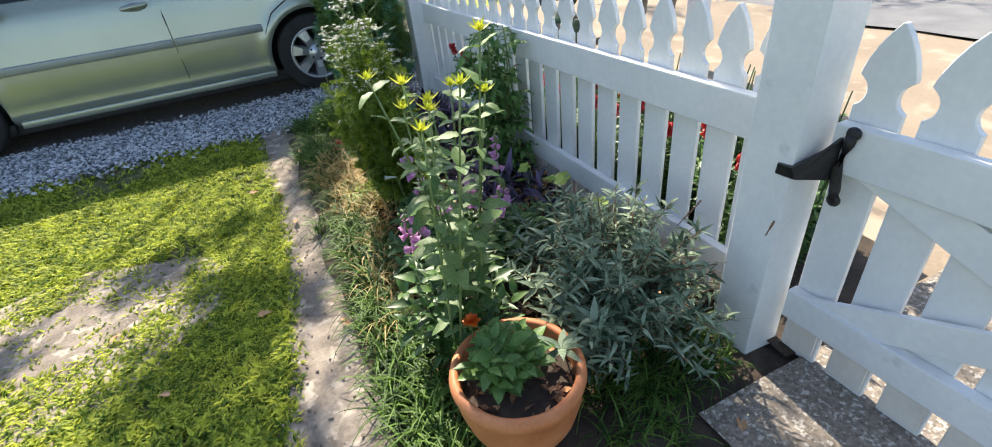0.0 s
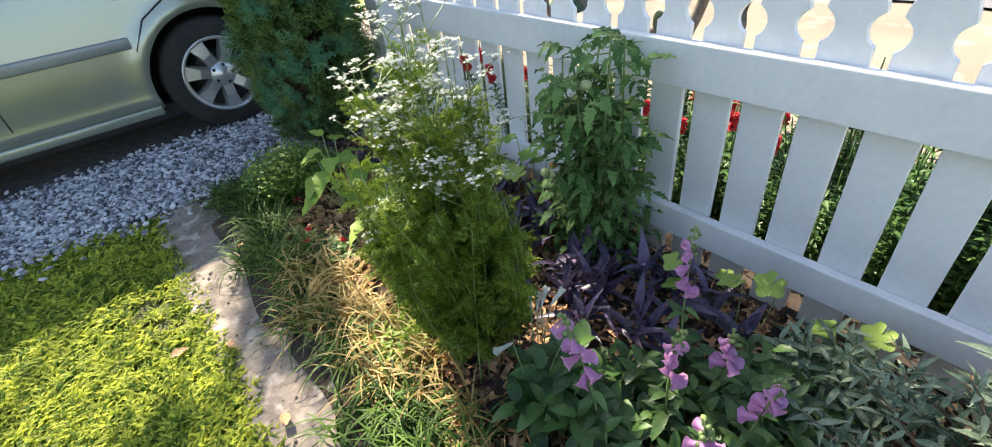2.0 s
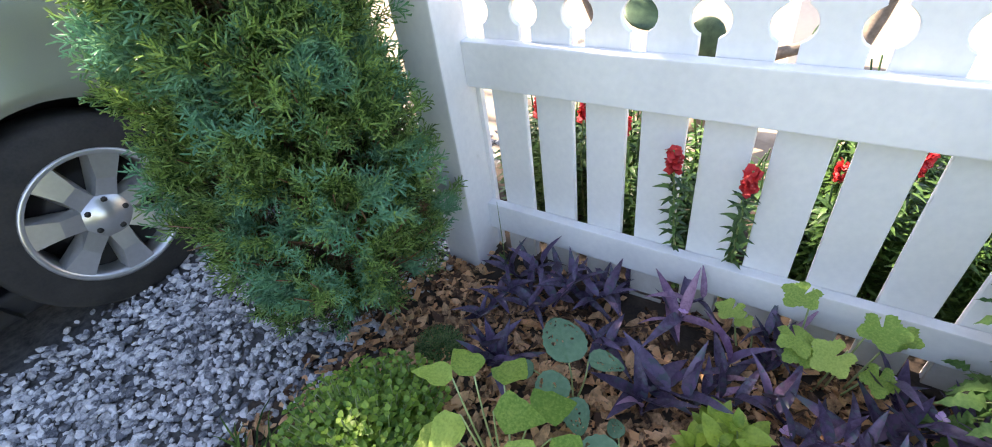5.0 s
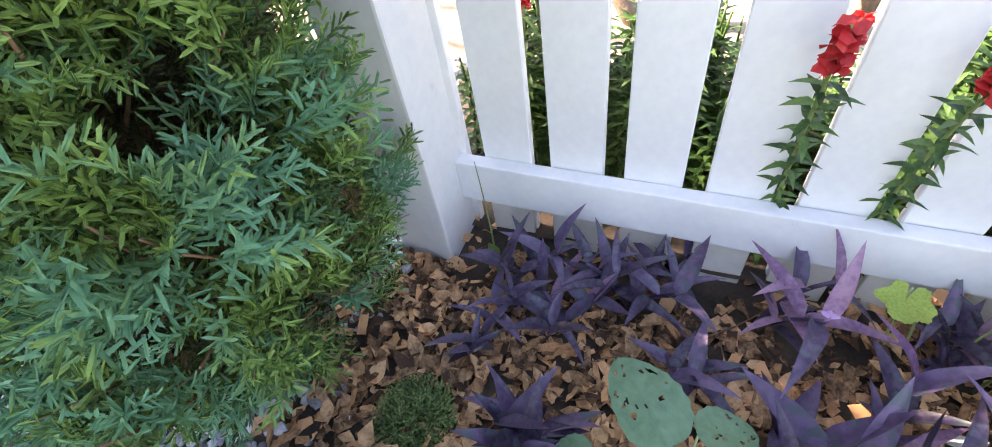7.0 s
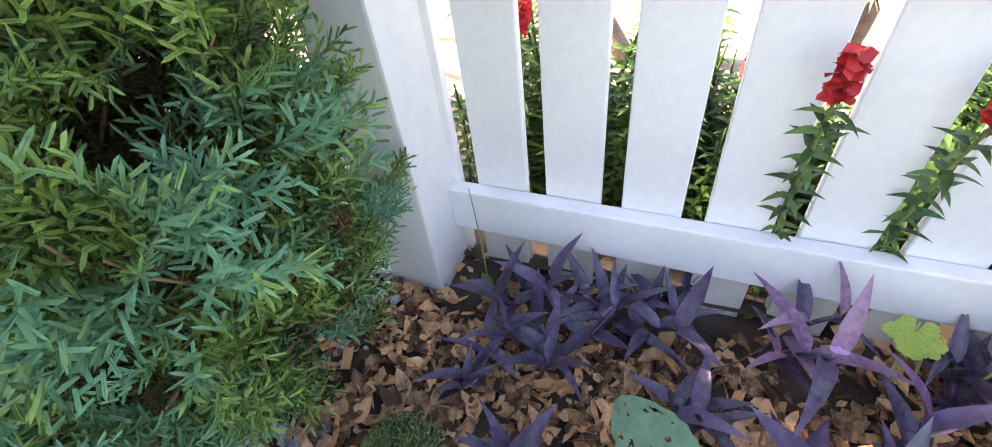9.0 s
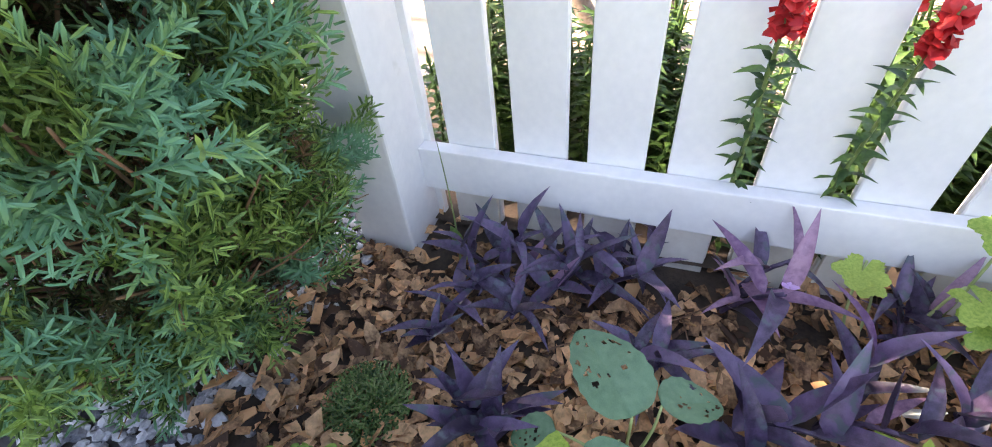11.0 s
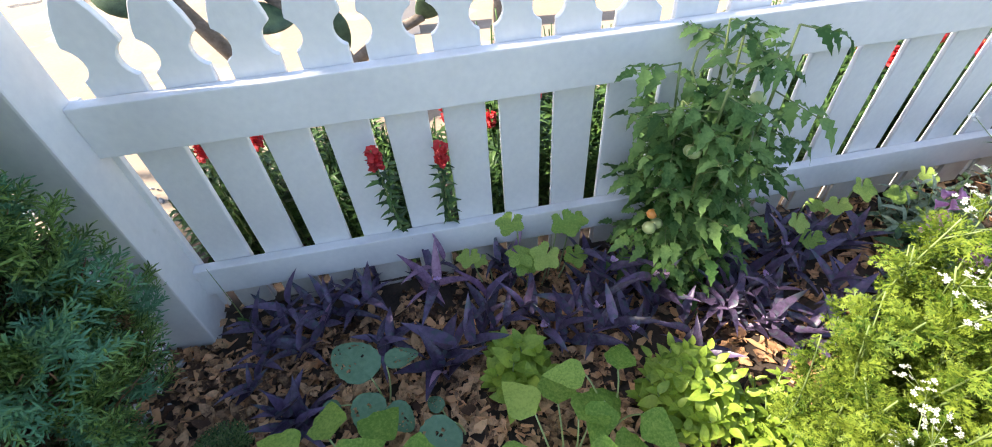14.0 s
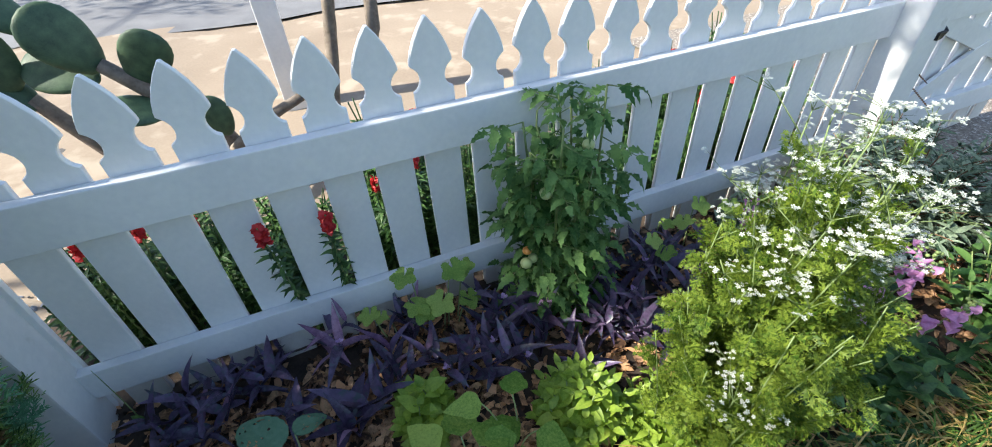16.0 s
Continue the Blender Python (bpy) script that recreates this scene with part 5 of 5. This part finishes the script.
def blades(g, r, c, count, length, spread, width):
    for k in range(count):
        a = r.uniform(0, 360)
        L = length * r.uniform(0.6, 1.15)
        el = r.uniform(48, 84)
        n = 5
        p, v, f = Vector(c) + Vector((r.gauss(0, spread), r.gauss(0, spread), 0)), [], []
        d = Vector((math.cos(radians(a)), math.sin(radians(a)), 0))
        sd = Vector((-d.y, d.x, 0))
        th = radians(el)
        for i in range(n + 1):
            w = width * (1 - (i / n) ** 2) * 0.5 + 0.0003
            v += [tuple(p - sd * w), tuple(p + sd * w)]
            p = p + (d * math.cos(th) + Vector((0, 0, math.sin(th)))) * (L / n)
            th -= radians(r.uniform(16, 30))
        f = [(2 * i, 2 * i + 1, 2 * i + 3, 2 * i + 2) for i in range(n)]
        g.add((v, f))


def border():
    r = random.Random(202)
    green, straw = Geo(), Geo()
    for k in range(175):
        y = 0.50 + 3.33 * k / 175 + r.uniform(-0.02, 0.02)
        x = 0.105 + r.gauss(0, 0.05) + 0.05 * smooth(2.6, 3.4, y)
        yellow = 1.3 < y < 2.95 and r.random() < (0.62 if y > 2.15 else 0.42)
        blades(straw if yellow else green, r, (x + (0.09 if yellow else 0), y, gz(x, y) - 0.004), 24, 0.215, 0.020, 0.0064)
    for k in range(30):      # shaded tufts by the gate
        x, y = r.uniform(0.52, 1.06), r.uniform(0.50, 0.80)
        blades(green, r, (x, y, gz(x, y) - 0.004), 20, 0.15, 0.022, 0.0055)
    tagged(part("border_grass", green, MONDO), "dark green tufts of lily turf edging the bed", "border grass", kind="stuff")
    tagged(part("dry_grass", straw, STRAW), "straw-yellow dry tufts in the border", "dry grass", kind="stuff")


def gravel():
    r = random.Random(203)
    st = [ball(1, 1, (1, 0.8, 0.6), 0.5, s) for s in range(6)]
    g = Geo()
    for k in range(18000):
        x = r.uniform(-2.3, 1.15) if k < 16000 else r.uniform(1.1, 1.9)
        # most stones end at the car's side, where the shade-dark bed shows
        y = 3.84 + 0.86 * r.random() + 0.10 * r.gauss(0, 0.6) if k < 16000 else r.uniform(3.95, 5.5)
        if y < 3.90 + 0.08 * noise.noise((x * 3, 1, 0)) - 0.04 * x and r.random() < 0.7:
            continue
        s = 0.0065 + 0.0125 * r.random() ** 1.5
        g.add(st[k % 6], at((x, y, gz(x, y) + 0.010 + r.uniform(-0.003, 0.006)), r.uniform(0, 360), r.uniform(-40, 40), r.uniform(-40, 40), s))
    tagged(part("gravel", g, GRAVEL, soft=False), "loose grey crushed gravel on the driveway", "gravel", kind="stuff")


def small_flowers():
    for k, (x, y, h) in enumerate(((0.335, 3.40, 0.06), (0.27, 3.09, 0.09), (0.24, 3.05, 0.07), (0.36, 2.98, 0.05))):
        fl = stem_plant("red_geranium", "tiny plant with one bright red flower", (x, y), "flower", "small red flowers")
        part("stem", tube(bend((0, 0, 0), (0, 0, h), 0, 0.005, 4), 0.0018, 0.0015, 5), STEM, fl)
        g = Geo()
        for q in range(10):
            g.add(leaf(0.9, OVAL, 3, 0.1, 0.2), at((0, 0, h), 137.5 * q, 20 + 5 * q, 0, 0.018))
        part("flower", g, RED, fl)
    og = stem_plant("orange_flower", "single orange bloom beside the terracotta pot", (0.285, 0.90), "flower")
    part("stem", tube(bend((0, 0, 0), (0, 0, 0.34), 0, 0.01, 5), 0.003, 0.002, 5), STEM, og)
    g = Geo()
    for q in range(16):
        g.add(leaf(0.8, OVAL, 3, 0.1, 0.2), at((0, 0, 0.34), 137.5 * q, 10 + 4.5 * q, 0, 0.03))
    part("flower", g, ORANGE, og)
    r = random.Random(77)
    ja = stem_plant("white_trumpets", "slender white trumpet flowers over green leaves", (0.44, 1.93), "flower")
    for k in range(6):
        a = r.uniform(0, 360)
        tip = Vector((0.07 * math.cos(radians(a)), 0.07 * math.sin(radians(a)), r.uniform(0.27, 0.34)))
        part("stem", tube(bend((0, 0, 0), tip, 0, 0.01, 4, r), 0.002, 0.0015, 5), STEM, ja)
        part("trumpet", Geo().add(bell(), at((0, 0, 0), 0, 0, 0, (0.055, 0.022, 0.022))), PETAL, ja, m=at(tip, a, 15))
    tg = thing("plant_tag", "white plastic plant tag with green print stuck in the mulch", "plant tag", (1.0, 2.83, gz(1.0, 2.83) + 0.012), az=35)
    tag = part("tag", box(-0.0012, 0.0012, -0.017, 0.017, 0.0, 0.075, 0.0006), TAGWHITE, tg, soft=False)
    tag.matrix_basis = Euler((0, radians(-32), 0)).to_matrix().to_4x4()
    part("print", box(-0.0026, -0.0016, -0.010, 0.008, 0.030, 0.052), TAGGREEN, tag, "green printed patch", soft=False)
    gl = stem_plant("grass_shoot", "single tall grass shoot at the post foot", (1.09, 3.62), "grass")
    part("blade", tube(bend((0, 0, 0), (0.05, 0.03, 0.30), 0, 0.02, 6), 0.003, 0.0008, 5), STEM, gl)
    part("blade", leaf(0.18, LANCE, 5, 0.4, 0.1), MIDGREEN, gl, m=at((0.01, 0, 0.06), 200, 72, 0, 0.13))
    part("blade", leaf(0.3, LANCE, 5, 0.4, 0.3), LIME, gl, m=at((0.0, 0, 0.03), 280, 40, 0, 0.05))


def shade_tree(base, spots, high, seed):
    """An added, unseen tree whose crown dapples the ground at the given spots: x, y, size."""
    tr = thing("shade_tree", "unseen broad leafy tree beyond the driveway, added to dapple the ground", "tree", base)
    r = random.Random(seed)
    wood, fol = Geo(), Geo()
    b = Vector(base)
    wood.add(tube(bend_through([(0, 0, -0.1), (0.05, 0.05, 1.5), (-0.1, -0.1, 3.0), (-0.3, -0.5, high + 0.6)]), 0.28, 0.12, 10))
    lf = leaf(0.55, OVAL, 2, 0.2, 0.2)
    for x, y, cr in spots:
        h = high + r.uniform(-0.3, 0.5)
        c = Vector((x + SUN_STEP.x * h, y + SUN_STEP.y * h, h)) - b
        wood.add(tube(bend_through([(-0.2, -0.3, 3.2), (c.x * 0.4, c.y * 0.4, h - 0.2 + r.uniform(0, 0.9)), c], 5), 0.05, 0.004, 6))
        for k in range(int(70 + 1150 * min(cr, 0.4) * cr)):
            d = Vector((r.gauss(0, 1), r.gauss(0, 1), r.gauss(0, 0.8))).normalized() * cr * r.random() ** 0.45
            fol.add(lf, at(c + d, r.uniform(0, 360), r.uniform(-50, 40), r.uniform(-40, 40), r.uniform(0.07, 0.13)))
    part("trunk", wood, BARK, tr)
    tagged(part("crown", fol, CANOPY, tr), kind="stuff")


def debris():
    r = random.Random(400)
    for k in range(14):
        x, y = r.uniform(0.3, 1.15), r.uniform(1.9, 3.6)
        a, L = r.uniform(0, 6.28), r.uniform(0.06, 0.20)
        z = gz(x, y) + 0.030
        tagged(part("twig", tube(bend((x, y, z), (x + L * math.cos(a), y + L * math.sin(a), z + r.uniform(-0.004, 0.012)), 0, 0.01, 4, r), 0.0022, 0.001, 5), TWIG), "thin dry twig lying on the mulch", "twig", "twigs on the mulch")
    g = Geo()
    st = [ball(1, 1, (1, 0.8, 0.55), 0.5, s) for s in range(4)]
    for k in range(320):
        y = r.uniform(0.4, 3.9)
        lo, hi = PATH_EDGE(y)
        x = r.uniform(lo - 0.03, hi + 0.08)
        g.add(st[k % 4], at((x, y, gz(x, y) + 0.006), r.uniform(0, 360), 0, 0, r.uniform(0.002, 0.008)))
    tagged(part("path_grit", g, DIRT, soft=False), "small stones and crumbs on the dirt strip", "grit", kind="stuff")


debris()
mulch()
lawn()
border()
gravel()
small_flowers()
# trees out of view, added for shade; clumps set where ground should darken
shade_tree((2.6, 13.0, 0.0), [(-0.42, 1.75, 0.24), (-0.36, 1.30, 0.30), (-0.55, 1.42, 0.28), (-0.5, 0.95, 0.30), (-0.68, 2.0, 0.20), (-0.36, 2.2, 0.20), (-0.46, 2.42, 0.13), (-0.66, 2.74, 0.12), (-0.85, 1.2, 0.16), (-1.2, 1.0, 0.24), (-1.25, 2.45, 0.09), (-0.14, 2.2, 0.15), (-0.4, 2.1, 0.16), (-0.40, 2.95, 0.09), (-0.8, 2.75, 0.10), (-0.62, 1.6, 0.2),
                              (-1.7, 1.6, 0.16), (-1.6, 2.9, 0.10), (-0.12, 1.05, 0.12), (0.98, 3.30, 0.26), (0.88, 2.88, 0.15), (1.14, 2.60, 0.12), (1.02, 2.30, 0.24), (0.98, 1.85, 0.22), (0.90, 1.45, 0.14), (0.55, 1.65, 0.10), (0.85, 0.75, 0.22), (0.72, 0.98, 0.20), (0.60, 0.64, 0.20), (0.92, 0.52, 0.20), (0.30, 0.78, 0.15), (1.0, 0.25, 0.28), (-0.5, 0.5, 0.3), (0.12, 3.35, 0.20), (0.12, 2.98, 0.12), (0.80, 2.05, 0.18), (0.78, 1.78, 0.16), (0.70, 1.45, 0.12), (1.6, 0.2, 0.3), (1.8, -0.3, 0.35), (2.3, 0.3, 0.3), (1.5, -0.7, 0.3)], 4.4, 300)
shade_tree((10.5, 9.0, 0.0), [(6.2, 1.0, 0.8), (7.4, 2.6, 1.0), (6.6, 4.4, 0.7), (8.5, 0.0, 1.2), (6.0, -1.8, 0.7), (7.6, 6.0, 1.0), (5.9, 7.4, 0.8), (4.4, 5.2, 0.35), (9.0, 4.0, 1.2)], 5.0, 301)
